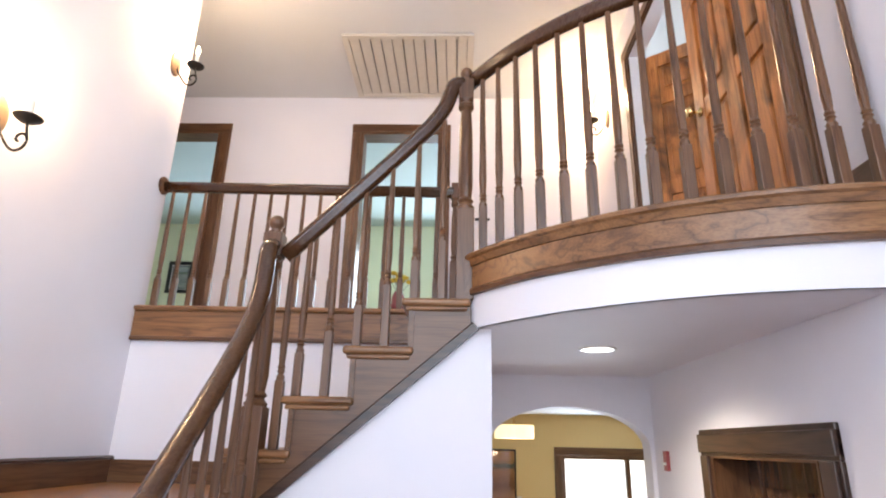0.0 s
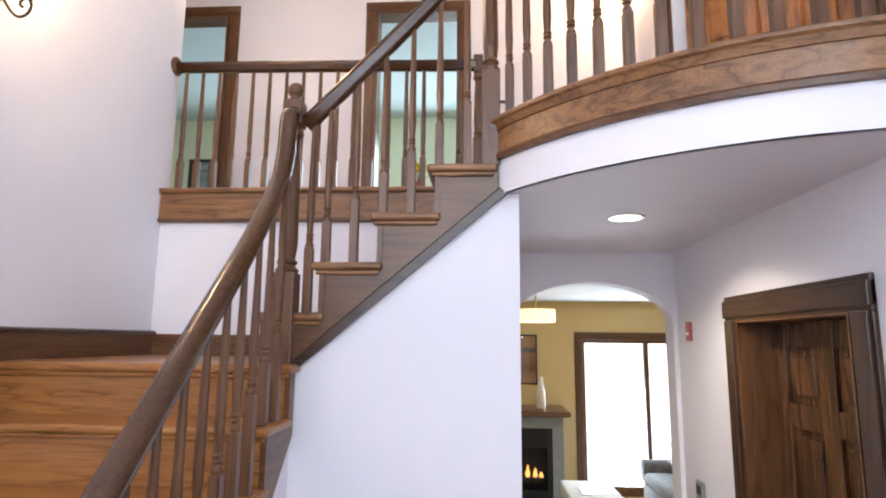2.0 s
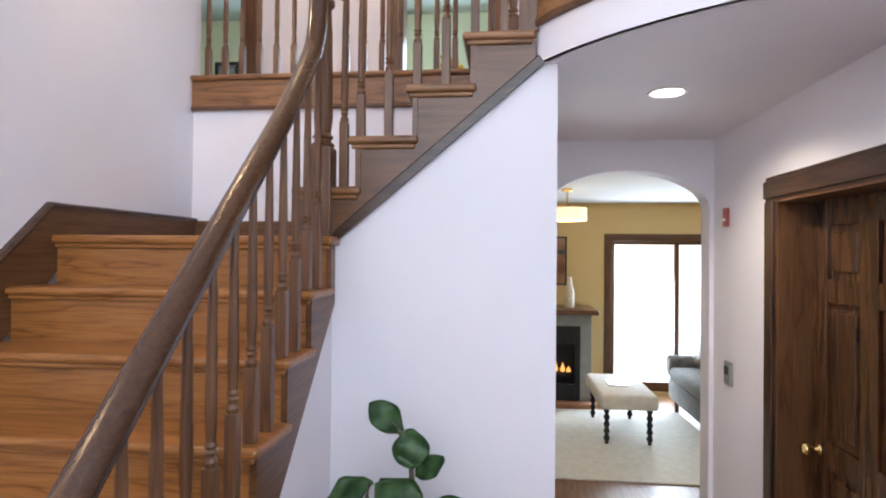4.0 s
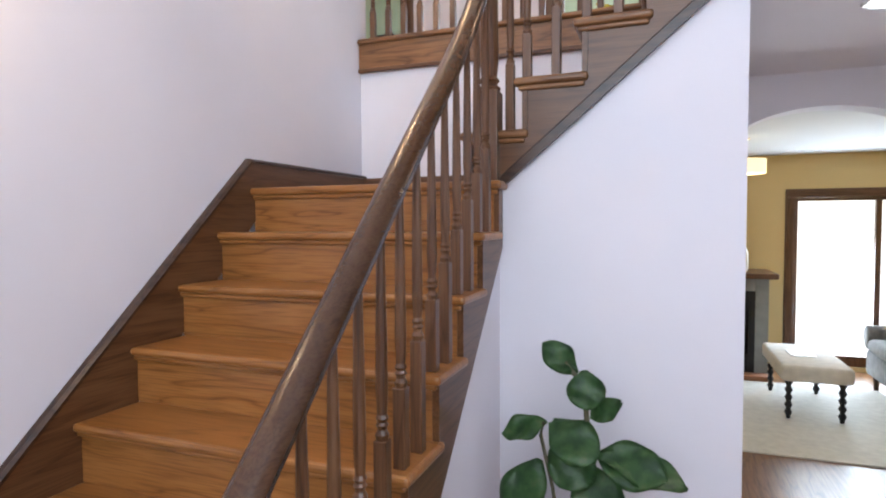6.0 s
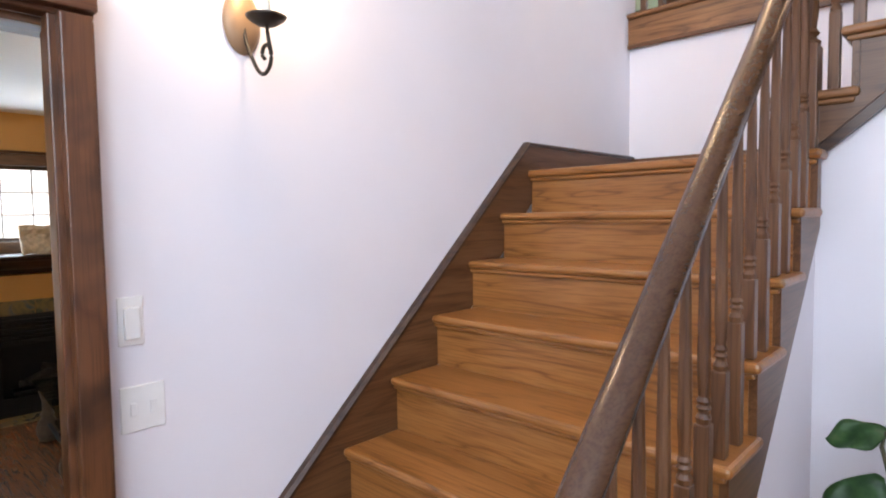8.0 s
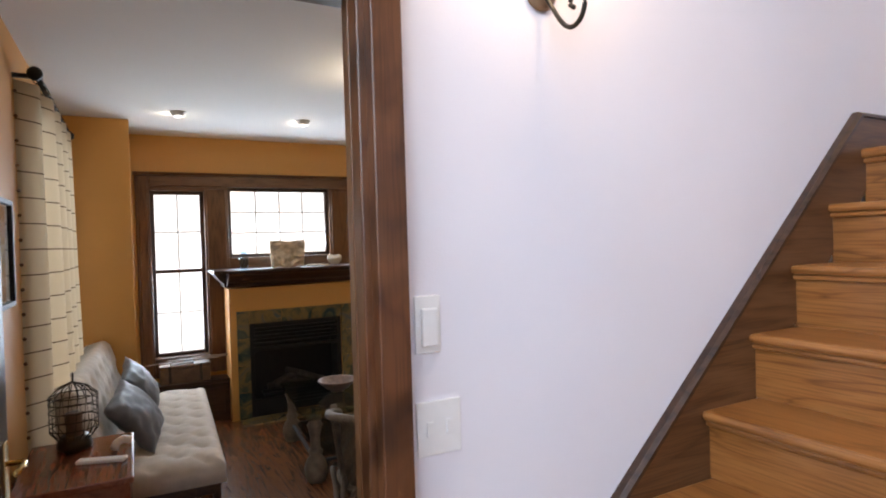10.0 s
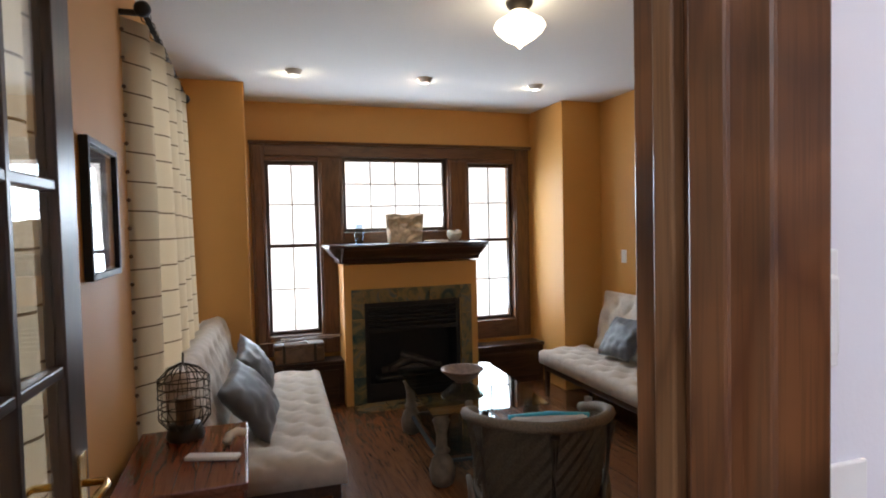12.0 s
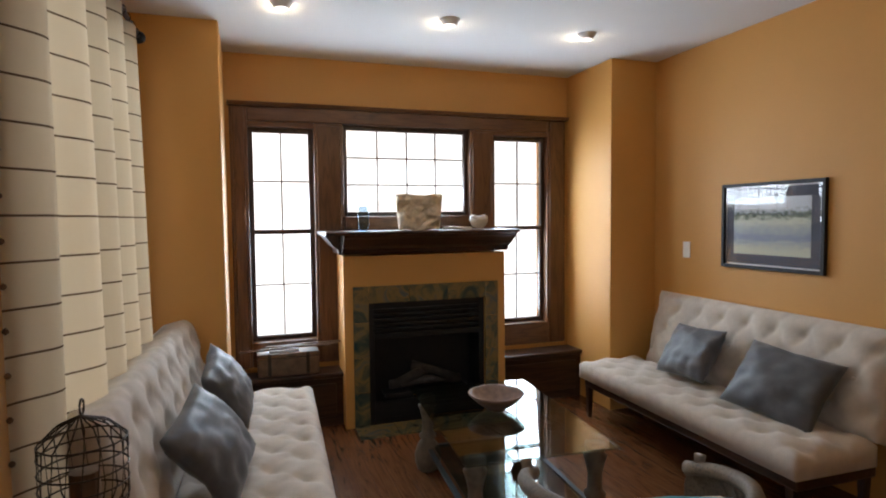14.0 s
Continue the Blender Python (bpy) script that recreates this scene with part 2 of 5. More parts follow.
def make_curtain():
    """Cream cloth with thin brown cross stripes at 12 cm."""
    m, nt, b = node_mat("striped_curtain_cloth")
    tc = nt.nodes.new("ShaderNodeTexCoord")
    sp = nt.nodes.new("ShaderNodeSeparateXYZ")
    nt.links.new(tc.outputs["Object"], sp.inputs[0])
    md = nt.nodes.new("ShaderNodeMath")
    md.operation = "FLOORED_MODULO"
    md.inputs[1].default_value = 0.125
    nt.links.new(sp.outputs["Z"], md.inputs[0])
    lt = nt.nodes.new("ShaderNodeMath")
    lt.operation = "LESS_THAN"
    lt.inputs[1].default_value = 0.0065
    nt.links.new(md.outputs[0], lt.inputs[0])
    n = add(nt, "ShaderNodeTexNoise", Scale=500.0, Detail=1.0)
    nt.links.new(tc.outputs["Object"], n.inputs["Vector"])
    c = mixed(nt, lt.outputs[0], (0.68, 0.60, 0.46), (0.12, 0.078, 0.045))
    nt.links.new(c, b.inputs["Base Color"])
    b.inputs["Roughness"].default_value = 0.9
    bump(nt, b, n.outputs["Fac"], 0.3, 0.001)
    tr = nt.nodes.new("ShaderNodeBsdfTranslucent")
    nt.links.new(c, tr.inputs[0])
    mx = add(nt, "ShaderNodeMixShader", Fac=0.40)
    nt.links.new(b.outputs[0], mx.inputs[1])
    nt.links.new(tr.outputs[0], mx.inputs[2])
    nt.links.new(mx.outputs[0], nt.nodes["Material Output"].inputs[0])
    return m


def make_leaf():
    m, nt, b = node_mat("fiddle_leaf")
    v = coords(nt, (1, 1, 1))
    n = add(nt, "ShaderNodeTexNoise", Scale=22.0, Detail=4.0)
    nt.links.new(v, n.inputs["Vector"])
    nt.links.new(ramp(nt, n.outputs["Fac"], ((0.35, (0.030, 0.085, 0.028)), (0.62, (0.075, 0.17, 0.055)), (0.8, (0.15, 0.20, 0.08)))), b.inputs["Base Color"])
    b.inputs["Roughness"].default_value = 0.35
    bump(nt, b, n.outputs["Fac"], 0.3, 0.004)
    return m


def make_art(name, sky, land, dark):
    """A soft landscape print: bands of sky, land and a dark mass, blurred by noise."""
    m, nt, b = node_mat(name)
    tc = nt.nodes.new("ShaderNodeTexCoord")
    n = add(nt, "ShaderNodeTexNoise", Scale=14.0, Detail=5.0)
    nt.links.new(tc.outputs["Generated"], n.inputs["Vector"])
    sp = nt.nodes.new("ShaderNodeSeparateXYZ")
    nt.links.new(tc.outputs["Generated"], sp.inputs[0])
    ad = add(nt, "ShaderNodeMath")
    ad.operation = "MULTIPLY_ADD"
    ad.inputs[1].default_value = 0.3
    nt.links.new(n.outputs["Fac"], ad.inputs[0])
    nt.links.new(sp.outputs["Z"], ad.inputs[2])
    nt.links.new(ramp(nt, ad.outputs[0], ((0.25, land), (0.45, dark), (0.75, land), (0.85, (0.06, 0.09, 0.06)), (0.95, sky))), b.inputs["Base Color"])
    b.inputs["Roughness"].default_value = 0.6
    return m


M_SLATE, M_CURTAIN, M_LEAF = make_slate(), make_curtain(), make_leaf()
M_ART = make_art("landscape_print", (0.62, 0.66, 0.70), (0.60, 0.62, 0.48), (0.27, 0.31, 0.42))
M_ART2 = make_art("pale_print", (0.30, 0.33, 0.36), (0.28, 0.30, 0.30), (0.18, 0.2, 0.22))
M_ART3 = make_art("warm_print", (0.45, 0.22, 0.08), (0.40, 0.18, 0.06), (0.20, 0.08, 0.03))


# ---- mesh helpers ----
def part(name, bm, material, parent=None, label="", smooth=False):
    me = bpy.data.meshes.new(name)
    bm.normal_update()
    bm.to_mesh(me)
    bm.free()
    me.materials.append(material)
    if smooth:
        me.shade_smooth()
    ob = new(name, me)
    if parent:
        ob.parent = parent
    return tagged(ob, label)


def again(name, ob, m, parent=None):
    """Another object on the same mesh."""
    o = new(name, ob.data)
    o.parent = parent
    o.matrix_basis = m
    return o


def thing(name, label, category, group="", kind="", at=(0, 0, 0), turn=0):
    ob = new(name)
    ob.empty_display_size = 0.1
    ob.matrix_world = pose(*at, 0, 0, turn)
    return tagged(ob, label, category, group, kind)


def slab(x0, y0, z0, x1, y1, z1, bevel=0.0, bm=None):
    bm = bm or bmesh.new()
    made = bmesh.ops.create_cube(bm, size=1.0, matrix=Matrix.LocRotScale(((x0 + x1) / 2, (y0 + y1) / 2, (z0 + z1) / 2), None, (abs(x1 - x0), abs(y1 - y0), abs(z1 - z0))))
    if bevel:
        es = list({e for v in made["verts"] for e in v.link_edges})
        bmesh.ops.bevel(bm, geom=es, offset=bevel, segments=2, affect="EDGES", profile=0.5)
    return bm


def lathe(rings, n=16, at=(0, 0, 0), bm=None):
    """A turned body from (radius, z) rings."""
    bm = bm or bmesh.new()
    rows = [[bm.verts.new((at[0] + r * math.cos(2 * math.pi * i / n), at[1] + r * math.sin(2 * math.pi * i / n), at[2] + z)) for i in range(n)] for r, z in rings]
    for a, b in zip(rows, rows[1:]):
        for i in range(n):
            bm.faces.new((a[i], a[(i + 1) % n], b[(i + 1) % n], b[i]))
    bm.faces.new(rows[0][::-1])
    bm.faces.new(rows[-1])
    return bm


def prism(points, axis, lo, hi, bm=None):
    """A flat outline pushed out along an axis. The outline is in the two other axes, in order."""
    bm = bm or bmesh.new()
    k = "xyz".index(axis)

    def at(p, d):
        q = list(p)
        q.insert(k, d)
        return bm.verts.new(q)

    a, b = [at(p, lo) for p in points], [at(p, hi) for p in points]
    bm.faces.new(a)
    bm.faces.new(b[::-1])
    for i in range(len(points)):
        j = (i + 1) % len(points)
        bm.faces.new((a[i], b[i], b[j], a[j]))
    bmesh.ops.recalc_face_normals(bm, faces=bm.faces)
    return bm


def sweep(path, outline, bm=None, side=None, closed=False):
    """An outline (sideways, up) carried along a path of points; side fixes the sideways way."""
    bm = bm or bmesh.new()
    pts = [Vector(p) for p in path]
    rows = []
    for i, p in enumerate(pts):
        a, b = pts[max(i - 1, 0)], pts[min(i + 1, len(pts) - 1)]
        if closed:
            a, b = pts[i - 1], pts[(i + 1) % len(pts)]
        t = (b - a).normalized()
        s = Vector(side) if side else t.cross(Vector((0, 0, 1)))
        s = (s - t * s.dot(t)).normalized() if s.length > 1e-4 else Vector((1, 0, 0))
        u = s.cross(t).normalized()
        rows.append([bm.verts.new(p + s * x + u * y) for x, y in outline])
    n = len(outline)
    pairs = list(zip(rows, rows[1:])) + ([(rows[-1], rows[0])] if closed else [])
    for a, b in pairs:
        for i in range(n):
            bm.faces.new((a[i], a[(i + 1) % n], b[(i + 1) % n], b[i]))
    if not closed:
        bm.faces.new(rows[0][::-1])
        bm.faces.new(rows[-1])
    bmesh.ops.recalc_face_normals(bm, faces=bm.faces)
    return bm


def disc(r, n=8, sy=1.0):
    return [(r * math.cos(2 * math.pi * i / n), sy * r * math.sin(2 * math.pi * i / n)) for i in range(n)]


def tube(path, r, n=8, bm=None, closed=False):
    return sweep(path, disc(r, n), bm, None, closed)


def smooth(path, n=5):
    """A rounder path through the same points."""
    p = [Vector(q) for q in path]
    p = [2 * p[0] - p[1], *p, 2 * p[-1] - p[-2]]
    out = []
    for i in range(1, len(p) - 2):
        a, b, c, d = p[i - 1:i + 3]
        for k in range(n):
            t = k / n
            out.append(0.5 * (2 * b + (c - a) * t + (2 * a - 5 * b + 4 * c - d) * t * t + (3 * b - a - 3 * c + d) * t ** 3))
    return out + [p[-2]]


RAIL = [(-0.012, -0.030), (0.012, -0.030), (0.024, -0.018), (0.024, -0.008), (0.034, 0.000), (0.034, 0.012), (0.026, 0.026), (0.012, 0.033),
        (-0.012, 0.033), (-0.026, 0.026), (-0.034, 0.012), (-0.034, 0.000), (-0.024, -0.008), (-0.024, -0.018)]


def wall(name, axis, face, back, span, height, holes, material, label):
    """A wall with rectangular openings (a0, a1, z0, z1); one mesh, with real thickness."""
    bm = bmesh.new()
    a_cuts = sorted({span[0], span[1], *[h[0] for h in holes], *[h[1] for h in holes]})
    for a0, a1 in zip(a_cuts, a_cuts[1:]):
        zs = [(height[0], height[1])]
        for h in holes:
            if h[0] <= a0 and a1 <= h[1]:
                nxt = []
                for lo, hi in zs:
                    if h[2] > lo:
                        nxt.append((lo, min(hi, h[2])))
                    if h[3] < hi:
                        nxt.append((max(lo, h[3]), hi))
                zs = nxt
        for lo, hi in zs:
            if axis == "x":
                slab(face, a0, lo, back, a1, hi, 0, bm)
            else:
                slab(a0, face, lo, a1, back, hi, 0, bm)
    bmesh.ops.remove_doubles(bm, verts=bm.verts, dist=0.0005)
    return tagged(part(name, bm, material), label, "wall", "", "structure")


def casing(name, axis, face, proud, a0, a1, z0, z1, width, mats, label, sill=False):
    """Moulded trim round an opening: side pieces and a head, each a part."""
    top = thing(name, label, "trim", "", "structure")
    d = 1 if proud > face else -1

    def member(nm, pa, pb, za, zb, mat):
        bm = bmesh.new()
        steps = ((0.0, 1.0, 0.6), (0.12, 0.82, 1.0))
        for lo, hi, dep in steps:
            f0, f1 = face, face + d * abs(proud - face) * dep
            if zb - za > abs(pb - pa):
                w = pb - pa
                u0, u1, v0, v1 = pa + w * lo, pa + w * hi, za, zb
            else:
                w = zb - za
                u0, u1, v0, v1 = pa, pb, za + w * lo, za + w * hi
            if axis == "x":
                slab(f0, u0, v0, f1, u1, v1, 0.004, bm)
            else:
                slab(u0, f0, v0, u1, f1, v1, 0.004, bm)
        part(nm, bm, mat, top)

    member("side_trim", a0 - width, a0, z0, z1, mats[1])
    member("side_trim", a1 + width, a1, z0, z1, mats[1])
    member("head_trim", a0 - width, a1 + width, z1, z1 + width, mats[0])
    if sill:
        member("sill_trim", a0 - width, a1 + width, z0 - width, z0, mats[0])
    return top

# ---- the large structure ----
F2 = 2.80            # upper floor
ROOF = 5.25          # foyer ceiling
RISE, RUN, RUN2 = 0.188, 0.2075, 0.214
WALL_W, WALL_E, WALL_U = -0.80, 2.19, 2.26   # the east wall steps back above the hall
LOUNGE_C = 2.66

wall("wall_west", "x", WALL_W, -0.872, (-2.5, 3.47), (-0.1, ROOF), [(-0.22, 0.605, -0.1, 2.13), (3.40, 3.47, -0.1, F2)], M_WHITE, "white painted foyer wall with a doorway to the lounge")
wall("wall_west_lounge_side", "x", -0.875, -0.885, (-0.30, 3.32), (-0.1, LOUNGE_C), [(-0.22, 0.605, -0.1, 2.13)], M_ORANGE, "ochre painted lounge side of the doorway wall")
wall("wall_east", "x", WALL_E, 2.36, (1.75, 5.05), (0, 2.52), [(2.255, 3.085, 0, 2.075), (4.08, 5.05, 0, 2.46)], M_WHITE, "white painted hall wall with a panelled door")
wall("wall_east_upper", "x", WALL_U, 2.36, (1.75, 5.05), (2.52, ROOF), [(2.16, 3.93, F2, 4.88)], M_WHITE, "white painted balcony wall with a double door")
# the opening is invented, out of view, to house the east fill lamp
wall("wall_east_front", "x", WALL_U, 2.36, (-2.5, 1.75), (0, ROOF), [(-2.0, -0.4, 2.0, 4.5)], M_WHITE, "white painted foyer wall with an added, unseen window opening")
wall("wall_south", "y", -2.5, -2.65, (-0.93, 2.36), (0, ROOF), [(-0.5, 1.9, 2.0, 4.6)], M_WHITE, "white painted entrance wall with a tall window")
wall("wall_under_stair", "y", 2.46, 2.58, (0.30, 1.14), (0, 1.86), [], M_WHITE, "smooth white wall under the upper stair flight")
bm = prism([(0.30, 1.86), (1.14, 1.86), (1.14, 2.52), (1.065, 2.52), (0.30, 1.865)], "y", 2.46, 2.58)
tagged(part("wall_under_stair_top", bm, M_WHITE), "white wall below the slanted stringer", "wall", "", "structure")
wall("wall_under_stair_return", "x", 1.14, 1.02, (2.58, 3.93), (0, 2.52), [], M_WHITE, "white return wall of the hall")
wall("wall_stair_back", "y", 3.40, 3.50, (-0.80, 1.02), (0, 2.62), [], M_WHITE, "white wall behind the landing")
wall("wall_upper_north", "y", 5.05, 5.18, (-3.8, 2.36), (F2, 5.25), [(-2.02, -1.265, F2, 4.86), (0.08, 0.815, F2, 4.86)], M_WHITE, "white gallery wall with two doorways")
wall("wall_gallery_end", "x", -2.6, -2.7, (3.3, 5.18), (F2, ROOF), [], M_WHITE, "white end wall of the gallery")
wall("wall_gallery_south", "y", 3.30, 3.398, (-2.6, -0.862), (F2, ROOF), [], M_WHITE, "white gallery wall beside the stairwell")

# arched wall to the family room
ac, ah, spring, rise_a = 1.685, 0.48, 2.10, 0.235
arch = [(ac - ah, 0.0), (ac - ah, spring)] + [(ac - ah * math.cos(math.pi * i / 20), spring + rise_a * math.sin(math.pi * i / 20)) for i in range(1, 20)] + [(ac + ah, spring), (ac + ah, 0.0)]
bm = bmesh.new()
for (xa, za), (xb, zb) in zip(arch[1:-1], arch[2:-1]):
    prism([(xa, za), (xb, zb), (xb, 2.52), (xa, 2.52)], "y", 3.93, 4.08, bm)
slab(1.02, 3.93, 0, ac - ah, 4.08, 2.52, 0, bm)
slab(ac + ah, 3.93, 0, 2.36, 4.08, 2.52, 0, bm)
bmesh.ops.remove_doubles(bm, verts=bm.verts, dist=0.0005)
tagged(part("wall_arch", bm, M_WHITE), "white wall with a shallow arched opening", "wall", "", "structure")

tagged(part("floor", slab(-0.872, -2.65, -0.1, 2.36, 4.1, 0.0), M_FLOOR), "polished brown oak hall floor", "floor", "", "structure")
tagged(part("ceiling_foyer", slab(-2.7, -2.65, ROOF, 2.36, 5.18, ROOF + 0.1), M_CEIL), "off-white foyer ceiling", "ceiling", "", "structure")


BAL_X, BAL_Y, BAL_R = 2.35, 3.297, 1.535


def balcony_line(extra=0.0, x0=1.065, x1=2.258, n=28):
    a0 = math.acos((BAL_X - x0) / BAL_R)
    a1 = math.acos((BAL_X - x1) / BAL_R)
    r = BAL_R + extra
    return [(BAL_X - r * math.cos(a0 + (a1 - a0) * i / n), BAL_Y - r * math.sin(a0 + (a1 - a0) * i / n)) for i in range(n + 1)]


edge = balcony_line()
outline = [*edge, (2.258, 3.93), (1.02, 3.93), (1.02, 2.60)]
tagged(part("ceiling_hall", prism(outline, "z", 2.52, 2.62), M_WHITE), "white curved soffit under the balcony", "ceiling", "", "structure")
outline2 = [*balcony_line(-0.02), (2.258, 5.05), (-2.6, 5.05), (-2.6, 3.42), (1.02, 3.42), (1.02, 2.50)]
tagged(part("floor_upper", prism(outline2, "z", 2.64, F2 - 0.03), M_FLOOR), "upper floor slab of gallery and balcony", "floor", "", "structure")
bm = sweep([(x, y, 2.585) for x, y in balcony_line(-0.01)], [(-0.01, -0.065), (0.012, -0.065), (0.012, 0.065), (-0.01, 0.065)])
tagged(part("trim_balcony_plaster", bm, M_WHITE), "white curved plaster edge under the balcony band", "trim", "", "structure")

# lounge shell
LX, LY0, LY1 = -5.67, -0.30, 3.32
wall("wall_lounge_windows", "x", LX, LX - 0.18, (LY0 - 0.2, LY1 + 0.2), (-0.1, LOUNGE_C),
     [(0.33, 0.80, 0.58, 2.17), (1.00, 2.03, 1.49, 2.20), (2.22, 2.72, 0.58, 2.17)], M_ORANGE, "ochre wall with three windows round the fireplace")
wall("wall_lounge_north", "y", LY1, LY1 + 0.07, (LX, -0.885), (-0.1, LOUNGE_C), [], M_ORANGE, "smooth ochre painted lounge wall")
wall("wall_lounge_south", "y", LY0, LY0 - 0.15, (LX, -0.885), (-0.1, LOUNGE_C), [(-4.75, -3.18, 0.45, 2.35), (-1.85, -1.2, 0.45, 2.35)], M_ORANGE, "ochre lounge wall behind the curtains")
tagged(part("wall_bay_left", slab(LX, LY0, 0, -5.0, 0.187, LOUNGE_C, 0.008), M_ORANGE), "ochre pier beside the window bay", "wall", "", "structure")
tagged(part("wall_bay_right", slab(LX, 2.912, 0, -5.03, LY1, LOUNGE_C, 0.008), M_ORANGE), "ochre pier beside the window bay", "wall", "", "structure")
tagged(part("ceiling_lounge", slab(LX, LY0 - 0.15, LOUNGE_C, -0.872, LY1, LOUNGE_C + 0.1), M_CEIL), "off-white lounge ceiling", "ceiling", "", "structure")
lounge_floor = tagged(part("floor_lounge", slab(LX, LY0, -0.1, -0.872, LY1, -0.008), M_DARKX), "dark oak plank floor of the lounge", "floor", "", "structure")

# family room beyond the arch
wall("wall_family_north", "y", 8.10, 8.25, (-0.6, 5.2), (0, 2.50), [(2.34, 3.95, 0.05, 1.995)], M_YELLOW, "straw yellow wall with a sliding patio door")
wall("wall_family_east", "x", 5.2, 5.3, (4.08, 8.25), (0, 2.50), [], M_YELLOW, "straw yellow side wall")
wall("wall_family_west", "x", -0.6, -0.7, (4.08, 8.25), (0, 2.50), [], M_YELLOW, "straw yellow side wall")
wall("wall_family_south", "y", 4.082, 4.16, (-0.6, 5.2), (0, 2.50), [(1.1, 2.3, 0, 2.40)], M_YELLOW, "straw yellow wall beside the arch")
tagged(part("ceiling_family", slab(-0.7, 4.08, 2.50, 5.3, 8.25, 2.60), M_CEIL), "pale ceiling of the family room", "ceiling", "", "structure")
tagged(part("floor_family", slab(-0.7, 4.1, -0.1, 5.3, 8.25, 0.0), M_FLOOR), "polished wood floor of the family room", "floor", "", "structure")

# upper rooms beyond the doorways
wall("wall_bedroom_north", "y", 8.4, 8.5, (-3.7, 2.4), (F2, 5.3), [], M_MINT, "pale green bedroom wall")
wall("wall_bedroom_divider", "x", -0.62, -0.72, (5.18, 8.4), (F2, 5.3), [], M_MINT, "pale green wall between two bedrooms")
wall("wall_bedroom_east", "x", 2.4, 2.5, (5.18, 8.4), (F2, 5.3), [], M_MINT, "pale green bedroom wall")
wall("wall_bedroom_west", "x", -3.7, -3.8, (5.18, 8.4), (F2, 5.3), [], M_MINT, "pale green bedroom wall")
tagged(part("ceiling_bedroom", slab(-3.8, 5.181, 5.21, 2.5, 8.5, 5.3), M_BLUE), "pale blue bedroom ceiling", "ceiling", "", "structure")
tagged(part("floor_bedroom", slab(-3.8, 5.051, 2.64, 2.5, 8.5, F2 - 0.02), M_FLOOR), "wooden bedroom floor", "floor", "", "structure")
wall("wall_east_room_far", "x", 5.0, 5.1, (1.4, 5.4), (F2, 5.2), [], M_MINT, "pale green wall of the upper east room")
wall("wall_east_room_south", "y", 1.4, 1.3, (2.36, 5.0), (F2, 5.2), [], M_MINT, "pale green wall of the upper east room")
wall("wall_east_room_north", "y", 5.3, 5.4, (2.36, 5.0), (F2, 5.2), [], M_MINT, "pale green wall of the upper east room")
tagged(part("ceiling_east_room", slab(2.361, 1.3, 5.1, 5.1, 5.4, 5.2), M_CEIL), "pale ceiling of the upper east room", "ceiling", "", "structure")
tagged(part("floor_east_room", slab(2.36, 1.3, 2.64, 5.1, 5.4, F2 - 0.02), M_FLOOR), "wooden floor of the upper east room", "floor", "", "structure")

# bright outdoors behind the windows
# the sheet at x = 3.4 only backs the invented east window
for nm, bm in (("backdrop_west", slab(-7.2, -2.0, -1.0, -7.15, 5.0, 4.0)), ("backdrop_north", slab(0.5, 9.4, -1.0, 6.5, 9.45, 4.0)), ("backdrop_lounge_side", slab(-6.0, -1.5, -0.5, -0.95, -1.45, 3.5)), ("backdrop_entrance_side", slab(3.4, -3.5, 0.0, 3.45, 0.6, 6)), ("backdrop_entrance", slab(-2, -4.0, 0, 3.4, -3.95, 6))):
    tagged(part(nm, bm, M_OUT), "overexposed pale daylight outdoors", "backdrop", "", "structure")

# trim round the openings
casing("trim_lounge_door", "x", WALL_W, WALL_W + 0.078, -0.22, 0.562, 0, 2.13, 0.092, (M_KNOTY, M_KNOTZ), "knotty stained casing of the lounge doorway")
casing("trim_lounge_door_inside", "x", -0.885, -0.905, -0.22, 0.605, 0, 2.13, 0.075, (M_OAKY, M_OAKZ), "stained oak casing on the lounge side")
jamb = thing("trim_lounge_jamb", "stained oak door jamb lining", "trim", "", "structure")
part("jamb", slab(-0.91, 0.588, 0, -0.80, 0.605, 2.13, 0.003), M_KNOTZ, jamb)
part("jamb", slab(-0.91, -0.22, 0, -0.80, -0.20, 2.13, 0.003), M_OAKZ, jamb)
part("head_jamb", slab(-0.91, -0.20, 2.112, -0.80, 0.588, 2.13, 0.003), M_OAKY, jamb)
part("stop", slab(-0.86, 0.572, 0, -0.83, 0.588, 2.112, 0.003), M_OAKZ, jamb)
casing("trim_east_door", "x", WALL_E, WALL_E - 0.03, 2.255, 3.085, 0, 2.075, 0.115, (M_DARKY, M_DARKZ), "dark stained casing of the hall door")
casing("trim_upper_east_door", "x", WALL_U, WALL_U - 0.03, 2.16, 3.93, F2, 4.88, 0.10, (M_OAKY, M_OAKZ), "dark stained casing of the upper double door")
casing("trim_upper_door_1", "y", 5.05, 5.02, -2.02, -1.265, F2, 4.86, 0.095, (M_OAKX, M_OAKZ), "dark stained door casing on the gallery")
casing("trim_upper_door_2", "y", 5.05, 5.02, 0.08, 0.815, F2, 4.86, 0.095, (M_OAKX, M_OAKZ), "dark stained door casing on the gallery")
for nm, a, b in (("trim_upper_jamb_1", -2.02, -1.265), ("trim_upper_jamb_2", 0.08, 0.815)):
    j = thing(nm, "dark stained jamb lining", "trim", "", "structure")
    part("jamb", slab(a, 5.021, F2, a + 0.02, 5.19, 4.86), M_OAKZ, j)
    part("jamb", slab(b - 0.02, 5.021, F2, b, 5.19, 4.86), M_OAKZ, j)
    part("head_jamb", slab(a + 0.02, 5.021, 4.84, b - 0.02, 5.19, 4.86), M_OAKX, j)

